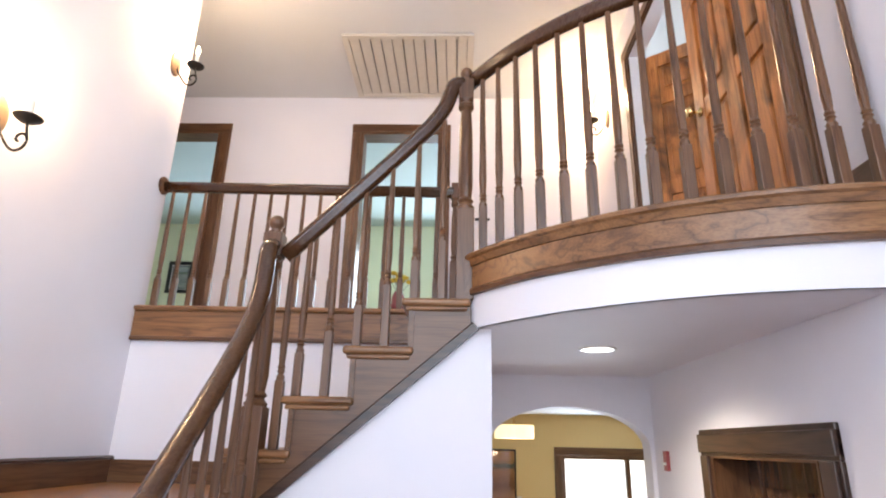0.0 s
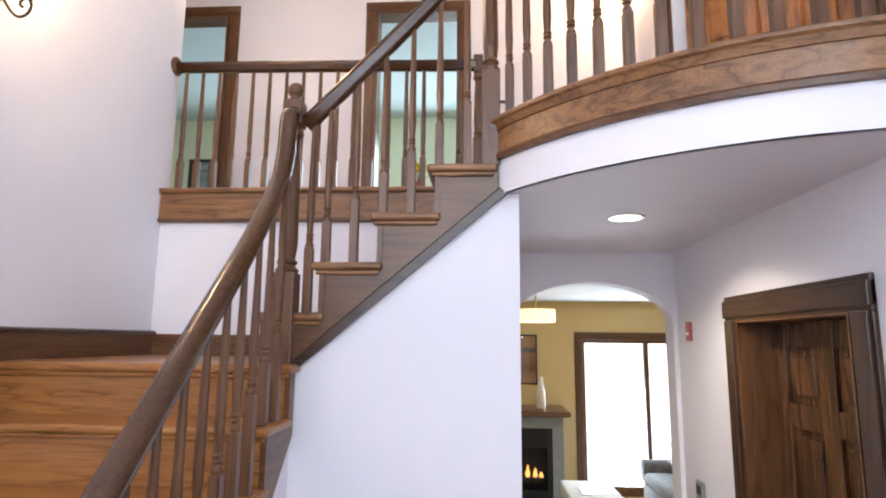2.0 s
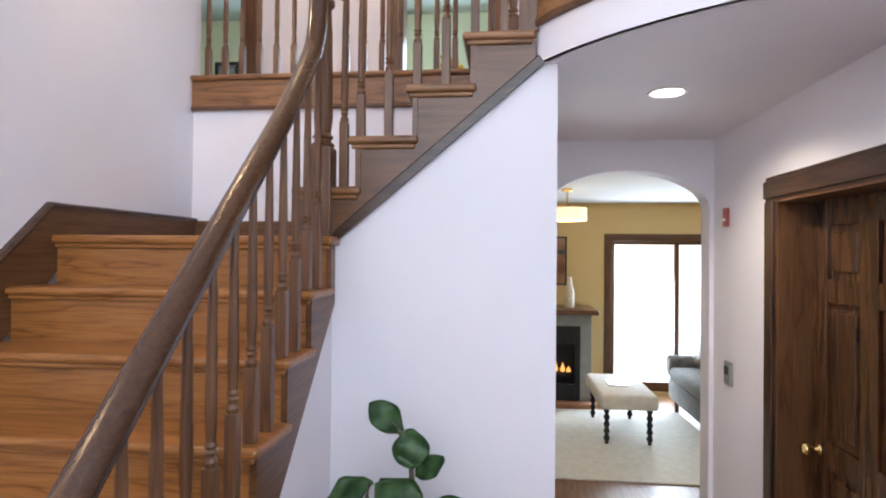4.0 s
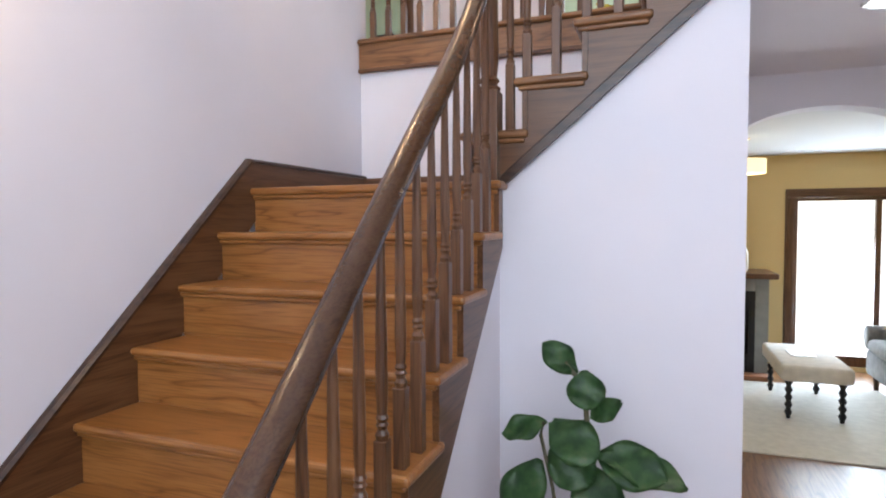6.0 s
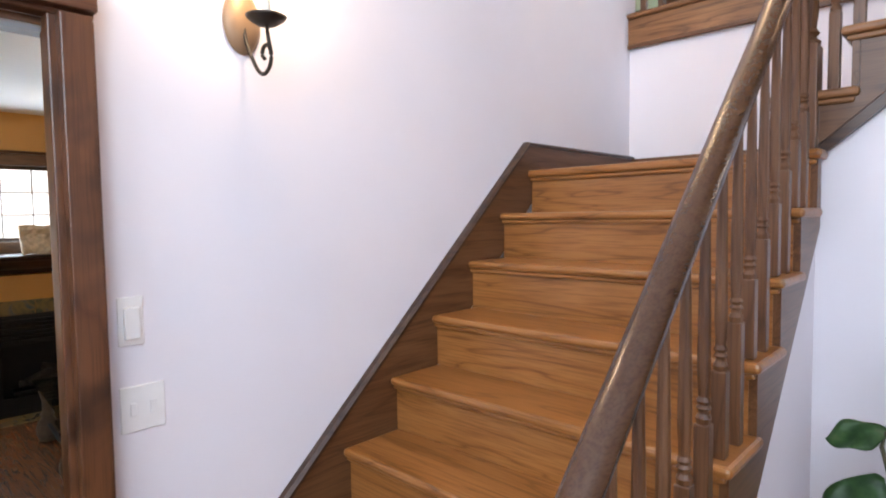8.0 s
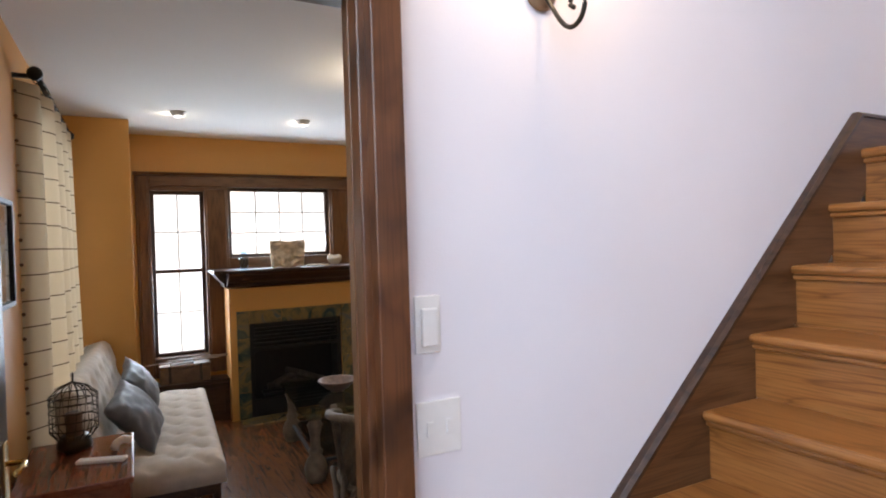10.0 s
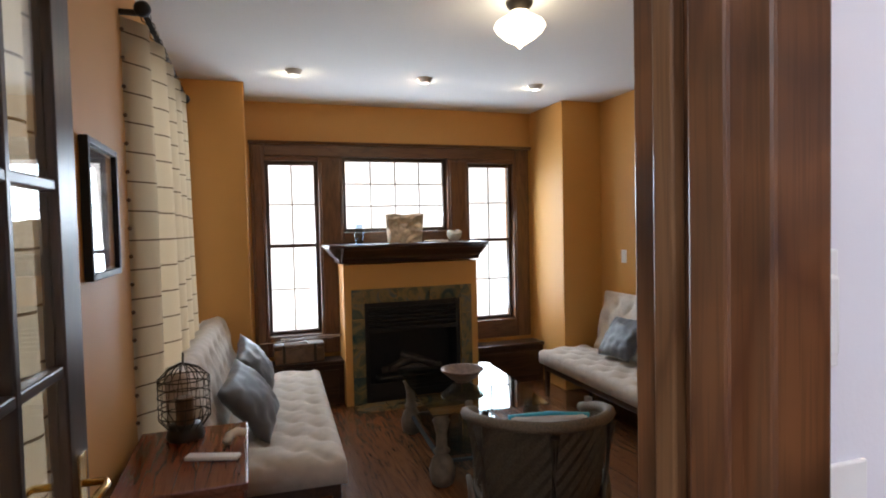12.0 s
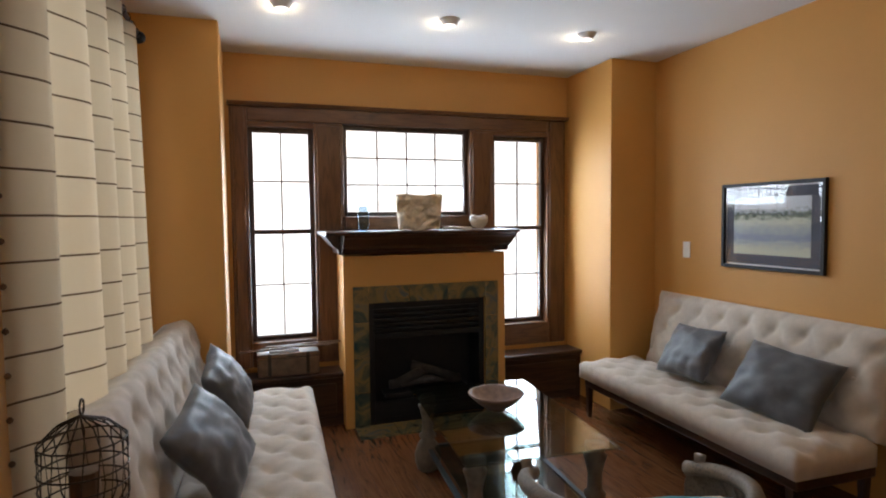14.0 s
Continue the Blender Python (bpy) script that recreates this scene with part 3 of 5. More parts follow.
# ---- doors ----
def panel_door(name, w, h, label, mat, handle=M_BRASS, thick=0.04):
    """A six-panel door leaf, hinged at its own x = 0, face along x."""
    d = thing(name, label, "door", "", "structure")
    st, rails = 0.11, (0.0, 0.22, 0.92, 1.03, 1.62, 1.72, h - 0.11, h)
    mid = w / 2
    for x0, x1 in ((0, st), (mid - st / 2, mid + st / 2), (w - st, w)):
        part("stile", slab(x0, 0, 0, x1, thick, h, 0.003), mat, d)
    for z0, z1 in ((rails[0], rails[1]), (rails[2], rails[3]), (rails[4], rails[5]), (rails[6], rails[7])):
        for x0, x1 in ((st, mid - st / 2), (mid + st / 2, w - st)):
            part("rail", slab(x0, 0.001, z0, x1, thick - 0.001, z1, 0.003), mat, d)
    for z0, z1 in ((rails[1], rails[2]), (rails[3], rails[4]), (rails[5], rails[6])):
        for x0, x1 in ((st, mid - st / 2), (mid + st / 2, w - st)):
            bm = slab(x0, 0.016, z0, x1, thick - 0.016, z1)
            slab(x0 + 0.03, 0.004, z0 + 0.03, x1 - 0.03, thick - 0.004, z1 - 0.03, 0.011, bm)
            part("panel", bm, mat, d)
    hb = lathe([(0.026, 0), (0.026, 0.006), (0.009, 0.012), (0.009, 0.04), (0.028, 0.05), (0.030, 0.062), (0.020, 0.075)], 14)
    k = part("door_handle", hb, handle, d, "brass knob", True)
    k.matrix_basis = pose(w - 0.06, 0, 0.98, 90, 0, 0)
    k2 = again("door_handle", k, pose(w - 0.06, thick, 0.98, -90, 0, 0), d)
    return d


door = panel_door("door_1", 0.80, 2.06, "dark stained six-panel wooden hall door, closed", wood("dark_panel_door", (0.030, 0.013, 0.006), (0.065, 0.029, 0.013), (0.10, 0.047, 0.022), "z", 0.24))
door.matrix_world = pose(2.358, 2.265, 0.005, 0, 0, 90)
j = thing("trim_east_jamb", "dark stained jamb lining", "trim", "", "structure")
part("jamb", slab(2.17, 3.065, 0, 2.36, 3.083, 2.075), M_OAKZ, j)
part("jamb", slab(2.17, 2.257, 0, 2.36, 2.265, 2.075), M_OAKZ, j)
part("head_jamb", slab(2.17, 2.265, 2.066, 2.36, 3.065, 2.075), M_OAKY, j)
d2 = panel_door("door_2", 0.80, 2.04, "knotty alder six-panel door leaf, closed", M_DOOR)
d2.matrix_world = pose(2.31, 2.19, F2, 0, 0, 90)
d3 = panel_door("door_3", 0.80, 2.04, "knotty alder six-panel door leaf, standing open", M_DOOR)
d3.matrix_world = pose(2.34, 3.91, F2, 0, 0, -38)


def glass_door():
    """The lounge door of fifteen lights, standing open into the room."""
    d = thing("door_4", "dark stained glazed door with small panes, open", "door", "", "structure", (-0.93, -0.185, 0.01), 177)
    w, h, th = 0.79, 2.06, 0.036
    for x0, x1 in ((0, 0.10), (w - 0.10, w)):
        part("stile", slab(x0, 0, 0, x1, th, h, 0.004), M_DARKZ, d)
    for z0, z1 in ((0, 0.22), (h - 0.10, h)):
        part("rail", slab(0.10, 0.001, z0, w - 0.10, th - 0.001, z1, 0.004), M_DARKX, d)
    zs = [0.22 + (h - 0.32) * i / 5 for i in range(6)]
    xs = [0.10 + (w - 0.20) * i / 3 for i in range(4)]
    for z in zs[1:-1]:
        part("glazing_bar", slab(0.10, 0.004, z - 0.011, w - 0.10, th - 0.004, z + 0.011, 0.004), M_DARKX, d)
    for x in xs[1:-1]:
        part("glazing_bar", slab(x - 0.011, 0.003, 0.22, x + 0.011, th - 0.003, h - 0.10, 0.004), M_DARKZ, d)
    pane = None
    for z0, z1 in zip(zs, zs[1:]):
        for x0, x1 in zip(xs, xs[1:]):
            if pane is None:
                hw, hh = (x1 - x0) / 2, (z1 - z0) / 2
                pane = part("pane", slab(-hw, -0.002, -hh, hw, 0.002, hh), M_GLASS, d)
                pane.matrix_basis = pose((x0 + x1) / 2, th / 2, (z0 + z1) / 2)
            else:
                again("pane", pane, pose((x0 + x1) / 2, th / 2, (z0 + z1) / 2), d)
    for side, s in ((th, 1), (0.0, -1)):
        bm = slab(w - 0.075, side - 0.003, 0.93, w - 0.035, side + s * 0.006, 1.09, 0.004)
        hnd = part("door_handle", bm, M_BRASS, d, "brass lever handle")
        bm = tube([(w - 0.055, side, 1.03), (w - 0.055, side + s * 0.045, 1.03), (w - 0.075, side + s * 0.052, 1.03), (w - 0.17, side + s * 0.05, 1.035)], 0.008, 8)
        part("lever", bm, M_BRASS, hnd, "", True)


glass_door()


# ---- stairs ----
def y_of(k):
    return 2.357 - RUN * (10 - k)


def x_of(k):
    return 0.364 + RUN2 * (k - 12)


stairs = thing("staircase", "oak staircase with honey treads and a quarter landing", "stairs", "", "structure")


def nosed(x0, x1, y0, y1, z):
    """A tread board whose front edge (and open end) is rounded."""
    return slab(x0, y0, z - 0.028, x1, y1, z, 0.011)


for k in range(1, 10):
    part("tread", nosed(-0.775, 0.332, y_of(k), y_of(k + 1) + 0.048, k * RISE), M_TREAD_X, stairs)
    part("nosing_moulding", slab(-0.775, y_of(k) + 0.014, k * RISE - 0.044, 0.316, y_of(k) + 0.03, k * RISE - 0.028, 0.006), M_TREAD_X, stairs)
for k in range(1, 11):
    part("riser", slab(-0.775, y_of(k) + 0.03, (k - 1) * RISE, 0.298, y_of(k) + 0.05, k * RISE - 0.028), M_TREAD_X, stairs)
part("landing", slab(-0.80, y_of(10), 10 * RISE - 0.032, 0.332, 3.40, 10 * RISE, 0.011), M_TREAD_X, stairs)
part("nosing_moulding", slab(-0.775, y_of(10) + 0.014, 10 * RISE - 0.05, 0.316, y_of(10) + 0.03, 10 * RISE - 0.032, 0.006), M_TREAD_X, stairs)
for k in range(11, 15):
    part("tread", slab(x_of(k), 2.414, k * RISE - 0.03, x_of(k + 1) + 0.053, 3.40, k * RISE, 0.011), M_BAND_X, stairs)
    part("return_moulding", slab(x_of(k) + 0.015, 2.422, k * RISE - 0.048, x_of(k + 1) + 0.04, 2.44, k * RISE - 0.03, 0.007), M_BAND_X, stairs)
for k in range(11, 16):
    part("riser", slab(x_of(k) + 0.03, 2.43, (k - 1) * RISE, x_of(k) + 0.05, 3.40, k * RISE - 0.03), M_OAKY, stairs)
# the stepped outer stringers
pts = []
for k in range(1, 11):
    pts += [(y_of(k) + 0.032, (k - 1) * RISE - (0.0 if k > 1 else 0.0)), (y_of(k) + 0.032, k * RISE - 0.03)]
pts += [(2.44, 10 * RISE - 0.03), (2.44, 1.63), (0.80, 0.0)]
pts[0] = (y_of(1) + 0.032, 0.0)
part("stringer", prism(pts, "x", 0.296, 0.318), M_OAKY, stairs)
pts = [(0.30, 10 * RISE), (0.30, 11 * RISE - 0.03)]
for k in range(12, 15):
    pts += [(x_of(k) + 0.032, (k - 1) * RISE - 0.03), (x_of(k) + 0.032, k * RISE - 0.03)]
pts += [(1.06, 14 * RISE - 0.03), (1.06, 2.525)]
part("stringer", prism(pts, "y", 2.436, 2.458), M_OAKX, stairs)
part("stringer_moulding", sweep([(0.30, 2.44, 1.868), (1.078, 2.44, 2.53)], [(-0.012, -0.02), (0.012, -0.02), (0.012, 0.012), (0.0, 0.02), (-0.012, 0.012)], side=(0, -1, 0)), M_DARKX, stairs)
# wall-side skirtings
part("skirting", prism([(0.40, 0.0), (0.40, 0.12), (0.46, 0.238), (2.372, 1.988), (3.40, 1.988), (3.40, 1.85), (2.45, 1.80), (0.62, 0.0)], "x", -0.80, -0.772), M_OAKY, stairs)
part("skirting_cap", sweep([(-0.785, 0.46, 0.238), (-0.785, 2.372, 1.990), (-0.785, 3.398, 1.990)], [(-0.016, 0), (0.018, 0), (0.018, 0.010), (0.006, 0.018), (-0.016, 0.018)], side=(1, 0, 0)), M_DARKY, stairs)
part("skirting", slab(-0.772, 3.376, 10 * RISE, 0.15, 3.40, 1.99), M_OAKX, stairs)
part("skirting", prism([(0.15, 10 * RISE), (0.15, 1.99), (1.02, 2.74), (1.02, 2.61)], "y", 3.376, 3.40), M_OAKX, stairs)
tagged(part("wall_stair_side", prism([(0.81, 0.0), (2.46, 1.62), (2.46, 0.0)], "x", 0.20, 0.302), M_WHITE), "white wall below the lower stair flight", "wall", "", "structure")


# ---- railings ----
_spindles = {}


def spindle(parent, x, y, z0, z1, square=0.20, thick=1.0):
    """A turned baluster: square foot, rings and a tapering round shaft."""
    n = round(z1 - z0, 2)
    key = (n, square, thick)
    m = pose(x, y, z0)
    if key in _spindles:
        return again("baluster", _spindles[key], m, parent)
    a = 0.016 * thick
    bm = slab(-a, -a, 0, a, a, square, 0.003)
    s, t = square, thick
    lathe([(0.014 * t, s - 0.004), (0.0165 * t, s + 0.012), (0.011 * t, s + 0.022), (0.011 * t, s + 0.028), (0.0155 * t, s + 0.034), (0.011 * t, s + 0.041), (0.0155 * t, s + 0.049), (0.0115 * t, s + 0.058),
           (0.0145 * t, s + 0.12), (0.0135 * t, s + 0.22), (0.0095 * t, n)], 10, bm=bm)
    ob = part("baluster", bm, M_OAKZ, parent, "", False)
    ob.matrix_basis = m
    _spindles[key] = ob
    return ob


def newel(parent, x, y, z0, zs, z1, a=0.036, ball=True):
    """A post: square below, turned shaft, block and ball."""
    h, s = z1 - z0, zs - z0
    bm = slab(-a, -a, 0, a, a, s, 0.004)
    lathe([(a * 0.95, s - 0.003), (a * 1.05, s + 0.012), (a * 0.72, s + 0.025), (a * 0.72, s + 0.03), (a * 0.95, s + 0.04), (a * 0.7, s + 0.055), (a * 0.86, s + 0.11), (a * 0.78, h - 0.30), (a * 0.62, h - 0.21), (a * 0.95, h - 0.195), (a * 0.95, h - 0.18), (a * 0.7, h - 0.17), (a * 0.9, h - 0.155)], 16, bm=bm)
    slab(-a * 0.9, -a * 0.9, h - 0.157, a * 0.9, a * 0.9, h - 0.055, 0.005, bm)
    ob = part("newel", bm, M_OAKZ, parent, "square and turned newel post")
    ob.matrix_basis = pose(x, y, z0)
    if ball:
        r = a * 0.78
        bb = lathe([(a * 0.5, 0), (a * 0.75, 0.008), (a * 0.5, 0.016)] + [(max(r * math.sin(math.pi * i / 10), 0.002), 0.016 + r - r * math.cos(math.pi * i / 10)) for i in range(2, 11)], 16)
        b = part("ball", bb, M_OAKZ, ob, "", True)
        b.matrix_basis = pose(0, 0, h - 0.056)
    return ob


def rail_z(y):
    return 1.69 + 0.945 * (y - 1.442)


rail1 = thing("stair_railing", "stained oak stair railing with turned balusters", "railing", "stair railings")
path = [(0.285, y, rail_z(y)) for y in (0.56, 0.9, 1.3, 1.7, 1.98)]
path += [(0.283, 2.13, 2.35), (0.28, 2.22, 2.445), (0.278, 2.295, 2.54), (0.275, 2.34, 2.64), (0.272, 2.36, 2.73), (0.27, 2.375, 2.80), (0.268, 2.41, 2.83)]
part("handrail", sweep(smooth(path), RAIL, side=(1, 0, 0)), M_RAIL, rail1, "", True)
for k in range(2, 10):
    for dy in (0.055, 0.160):
        y = y_of(k) + dy
        zt = rail_z(y) - 0.025 if y < 2.05 else 2.24 + (y - 2.05) * 1.12
        spindle(rail1, 0.290, y, k * RISE, zt, 0.20 if dy < 0.1 else 0.295)
newel(rail1, 0.285, 0.53, RISE, 0.46, 1.07)
newel(rail1, 0.266, 2.440, 1.67, 2.215, 2.948, 0.042)
rail2 = thing("stair_railing", "stained oak railing of the upper flight with turned balusters", "railing", "stair railings")
path = [(0.31, 2.452, 2.80), (0.60, 2.452, 3.10), (0.84, 2.452, 3.355), (0.90, 2.452, 3.425), (0.945, 2.452, 3.50), (0.968, 2.455, 3.57), (0.985, 2.46, 3.612), (1.02, 2.47, 3.625)]
part("handrail", sweep(smooth(path), RAIL, side=(0, -1, 0)), M_RAIL, rail2, "", True)
for k in (11, 12, 13, 14):
    for dx in (0.045, 0.152):
        x = x_of(k) + dx
        if k == 11 and dx < 0.1:
            continue
        if k == 11:
            x = 0.345
        spindle(rail2, x, 2.452, k * RISE, 2.80 + (x - 0.31) * 1.035 - 0.025, 0.16 if dx < 0.1 else 0.245)
newel(rail2, 1.035, 2.475, 14 * RISE, 3.02, 3.70)

rail3 = thing("gallery_railing", "stained oak gallery railing with turned balusters", "railing", "stair railings")
part("band", slab(-0.80, 3.378, 2.612, 1.0, 3.40, 2.775, 0.003), M_BAND_X, rail3, "oak fascia board")
part("nosing", slab(-0.80, 3.352, 2.772, 1.0, 3.46, 2.80, 0.011), M_BAND_X, rail3)
part("band_moulding", slab(-0.80, 3.366, 2.606, 1.0, 3.38, 2.63, 0.006), M_OAKX, rail3)
part("handrail", sweep([(-0.79, 3.42, 3.545), (0.97, 3.42, 3.525)], RAIL, side=(0, -1, 0)), M_RAIL, rail3, "", True)
ros = lathe([(0.055, 0), (0.055, 0.012), (0.045, 0.02), (0.03, 0.022)], 20)
part("rosette", ros, M_OAKX, rail3).matrix_basis = pose(-0.80, 3.42, 3.555, 0, 90, 0)
for i in range(17):
    spindle(rail3, -0.725 + 0.1 * i, 3.42, 2.80, 3.53, 0.17)
newel(rail3, 0.985, 3.425, 2.80, 3.08, 3.64, 0.03, False)

rail4 = thing("balcony_railing", "curved stained oak balcony railing with turned balusters", "railing", "stair railings")
part("band", sweep([(x, y, 2.722) for x, y in balcony_line()], [(-0.012, -0.068), (0.012, -0.068), (0.012, 0.068), (-0.012, 0.068)]), M_BAND_X, rail4, "curved oak fascia")
part("band_moulding", sweep([(x, y, 2.662) for x, y in balcony_line(0.012)], [(-0.01, -0.012), (0.010, -0.012), (0.014, 0.004), (0.006, 0.014), (-0.01, 0.014)]), M_OAKX, rail4)
part("nosing_moulding", sweep([(x, y, 2.778) for x, y in balcony_line(0.012)], [(-0.01, -0.012), (0.006, -0.012), (0.016, 0.012), (-0.01, 0.012)]), M_BAND_X, rail4)
part("nosing", sweep([(x, y, 2.804) for x, y in balcony_line(0.0)], [(-0.09, -0.014), (0.026, -0.014), (0.036, -0.006), (0.036, 0.006), (0.026, 0.014), (-0.09, 0.014)]), M_BAND_X, rail4)
part("handrail", sweep([(x, y, 3.655) for x, y in balcony_line(-0.02, 1.04, 2.255)], RAIL), M_RAIL, rail4, "", True)
bal = balcony_line(-0.02, 1.09, 2.225, 13)
for x, y in bal:
    spindle(rail4, x, y, 2.818, 3.63, 0.20, 1.05)


# ---- lounge: windows ----
def sash(parent, y0, y1, z0, z1, nx, nz, x):
    """One sash: frame, panes with real glass, thin glazing bars."""
    f = 0.035
    fr = slab(x - 0.02, y0, z0, x + 0.02, y0 + f, z1, 0.004)
    slab(x - 0.02, y1 - f, z0, x + 0.02, y1, z1, 0.004, fr)
    slab(x - 0.02, y0 + f, z0, x + 0.02, y1 - f, z0 + f, 0.004, fr)
    slab(x - 0.02, y0 + f, z1 - f, x + 0.02, y1 - f, z1, 0.004, fr)
    s = part("window_frame", fr, M_DARKZ, parent)
    ys = [y0 + f + (y1 - y0 - 2 * f) * i / nx for i in range(nx + 1)]
    zs = [z0 + f + (z1 - z0 - 2 * f) * i / nz for i in range(nz + 1)]
    for y in ys[1:-1]:
        part("glazing_bar", slab(x - 0.006, y - 0.005, z0 + f, x + 0.006, y + 0.005, z1 - f), M_DARKZ, s)
    for z in zs[1:-1]:
        part("glazing_bar", slab(x - 0.005, y0 + f, z - 0.005, x + 0.005, y1 - f, z + 0.005), M_DARKY, s)
    for ya, yb in zip(ys, ys[1:]):
        for za, zb in zip(zs, zs[1:]):
            p = part("pane", slab(x - 0.002, ya, za, x + 0.002, yb, zb), M_GLASS, s)
            p.visible_shadow = False


window = thing("window_1", "dark stained triple window with small panes, daylight behind", "window", "", "structure")
WX = LX - 0.05
for y0, y1 in ((0.335, 0.795), (2.225, 2.715)):
    sash(window, y0, y1, 0.60, 1.415, 2, 2, WX - 0.02)
    sash(window, y0, y1, 1.38, 2.15, 2, 2, WX)
sash(window, 1.01, 2.02, 1.505, 2.19, 4, 3, WX)
for y0, y1, z0, z1 in ((0.215, 0.335, 0.42, 2.305), (2.715, 2.887, 0.42, 2.305), (0.795, 1.01, 0.42, 2.19), (2.02, 2.225, 0.42, 2.19)):
    bm = slab(LX - 0.06, y0, z0, LX + 0.022, y1, z1, 0.006)
    slab(LX, y0 + 0.02, z0, LX + 0.034, y1 - 0.02, z1 - 0.02, 0.008, bm)
    part("casing_post", bm, M_OAKZ, window)
for z0, z1, y0, y1, d in ((2.19, 2.305, 0.335, 2.715, 0.026), (2.15, 2.19, 0.335, 0.795, 0.02), (2.15, 2.19, 2.225, 2.715, 0.02), (1.40, 1.505, 1.01, 2.02, 0.03), (0.42, 0.60, 0.335, 0.795, 0.026), (0.42, 0.60, 2.225, 2.715, 0.026)):
    bm = slab(LX - 0.06, y0, z0, LX + d, y1, z1, 0.006)
    part("casing_rail", bm, M_OAKY, window)
part("head_moulding", sweep([(LX + 0.02, 0.205, 2.305), (LX + 0.02, 2.90, 2.305)], [(-0.02, -0.012), (0.03, -0.012), (0.045, 0.012), (-0.02, 0.012)], side=(1, 0, 0)), M_OAKY, window)
part("apron", slab(LX, 0.94, 0.42, LX + 0.02, 2.18, 1.40), M_OAKY, window)

for x0, x1 in ((-1.85, -1.2),):
    w4 = thing("window_4", "daylit side window behind the curtain at the door", "window", "", "structure")
    for a, b, z0, z1 in ((x0, x0 + 0.05, 0.45, 2.35), (x1 - 0.05, x1, 0.45, 2.35), (x0 + 0.05, x1 - 0.05, 0.45, 0.5), (x0 + 0.05, x1 - 0.05, 2.3, 2.35)):
        part("window_frame", slab(a, -0.40, z0, b, -0.34, z1, 0.004), M_DARKZ, w4)
w2 = thing("window_2", "daylit side window behind the striped curtains", "window", "", "structure")
for x0, x1, z0, z1 in ((-4.75, -4.69, 0.45, 2.35), (-3.24, -3.18, 0.45, 2.35), (-4.0, -3.94, 0.45, 2.35), (-4.69, -3.24, 0.45, 0.51), (-4.69, -3.24, 2.29, 2.35)):
    part("window_frame", slab(x0, -0.40, z0, x1, -0.34, z1, 0.004), M_DARKZ, w2)
for x0, x1 in ((-4.69, -4.0), (-3.94, -3.24)):
    p = part("pane", slab(x0, -0.375, 0.51, x1, -0.371, 2.29), M_GLASS, w2)
    p.visible_shadow = False

for nm, y0, y1 in (("window_seat", 0.19, 0.945), ("window_seat", 2.175, 2.91)):
    ws = thing(nm, "dark stained built-in window seat beside the fireplace", "window seat", "window seats")
    part("base", slab(LX + 0.001, y0, 0.0, -5.44, y1, 0.355, 0.004), M_DARKY, ws)
    part("front_panel", slab(-5.44, y0 + 0.05, 0.07, -5.428, y1 - 0.05, 0.31, 0.004), M_DARKY, ws)
    part("seat", slab(LX + 0.035, y0, 0.355, -5.41, y1, 0.39, 0.008), M_DARKY, ws)

# ---- fireplace ----
fp = thing("fireplace", "ochre fireplace with dark mantel, slate surround and black firebox", "fireplace")
FX = -5.33
part("breast_side", slab(LX + 0.03, 0.945, 0, FX, 1.118, 1.225), M_ORANGE, fp)
part("breast_side", slab(LX + 0.03, 2.006, 0, FX, 2.172, 1.225), M_ORANGE, fp)
part("breast_front", slab(LX + 0.03, 1.118, 0.885, FX, 2.006, 1.225), M_ORANGE, fp)
part("breast_back", slab(LX + 0.03, 1.118, 0, LX + 0.06, 2.006, 0.885), M_BLACK, fp)
man = part("mantel", sweep([(-5.33, 0.93, 1.21), (-5.33, 2.185, 1.21)], [(-0.30, 0.03), (0.03, 0.03), (0.045, 0.05), (0.05, 0.065), (0.085, 0.085), (0.14, 0.135), (0.165, 0.15), (0.17, 0.165), (-0.30, 0.165)], side=(1, 0, 0)), M_DARKY, fp, "dark moulded mantel shelf")
part("shelf", slab(LX + 0.036, 0.80, 1.376, -5.12, 2.205, 1.402, 0.008), M_DARKY, man)
for y, s in ((0.93, -1), (2.185, 1)):
    part("return_moulding", sweep([(LX + 0.04, y, 1.21), (-5.335, y, 1.21)][::-s], [(-0.001, 0.03), (0.0, 0.165), (0.11 * 1.0, 0.165), (0.10, 0.15), (0.05, 0.085), (0.02, 0.065), (0.015, 0.03)], side=(0, s, 0)), M_DARKX, man)
tiles = ((1.004, 1.118, 0.0, 0.25), (1.004, 1.118, 0.25, 0.50), (1.004, 1.118, 0.50, 0.75), (1.004, 1.118, 0.75, 1.01), (2.006, 2.113, 0.0, 0.25), (2.006, 2.113, 0.25, 0.50), (2.006, 2.113, 0.50, 0.75), (2.006, 2.113, 0.75, 1.01),
         (1.118, 1.414, 0.885, 1.01), (1.414, 1.71, 0.885, 1.01), (1.71, 2.006, 0.885, 1.01))
for y0, y1, z0, z1 in tiles:
    part("tile", slab(FX, y0 + 0.0015, z0 + 0.0015, FX + 0.012, y1 - 0.0015, z1 - 0.0015, 0.002), M_SLATE, fp)
for i in range(4):
    part("hearth_tile", slab(FX + 0.013, 1.0 + 0.28 * i + 0.0015, 0.001, FX + 0.24, 1.28 + 0.28 * i - 0.0015, 0.014, 0.002), M_SLATE, fp)
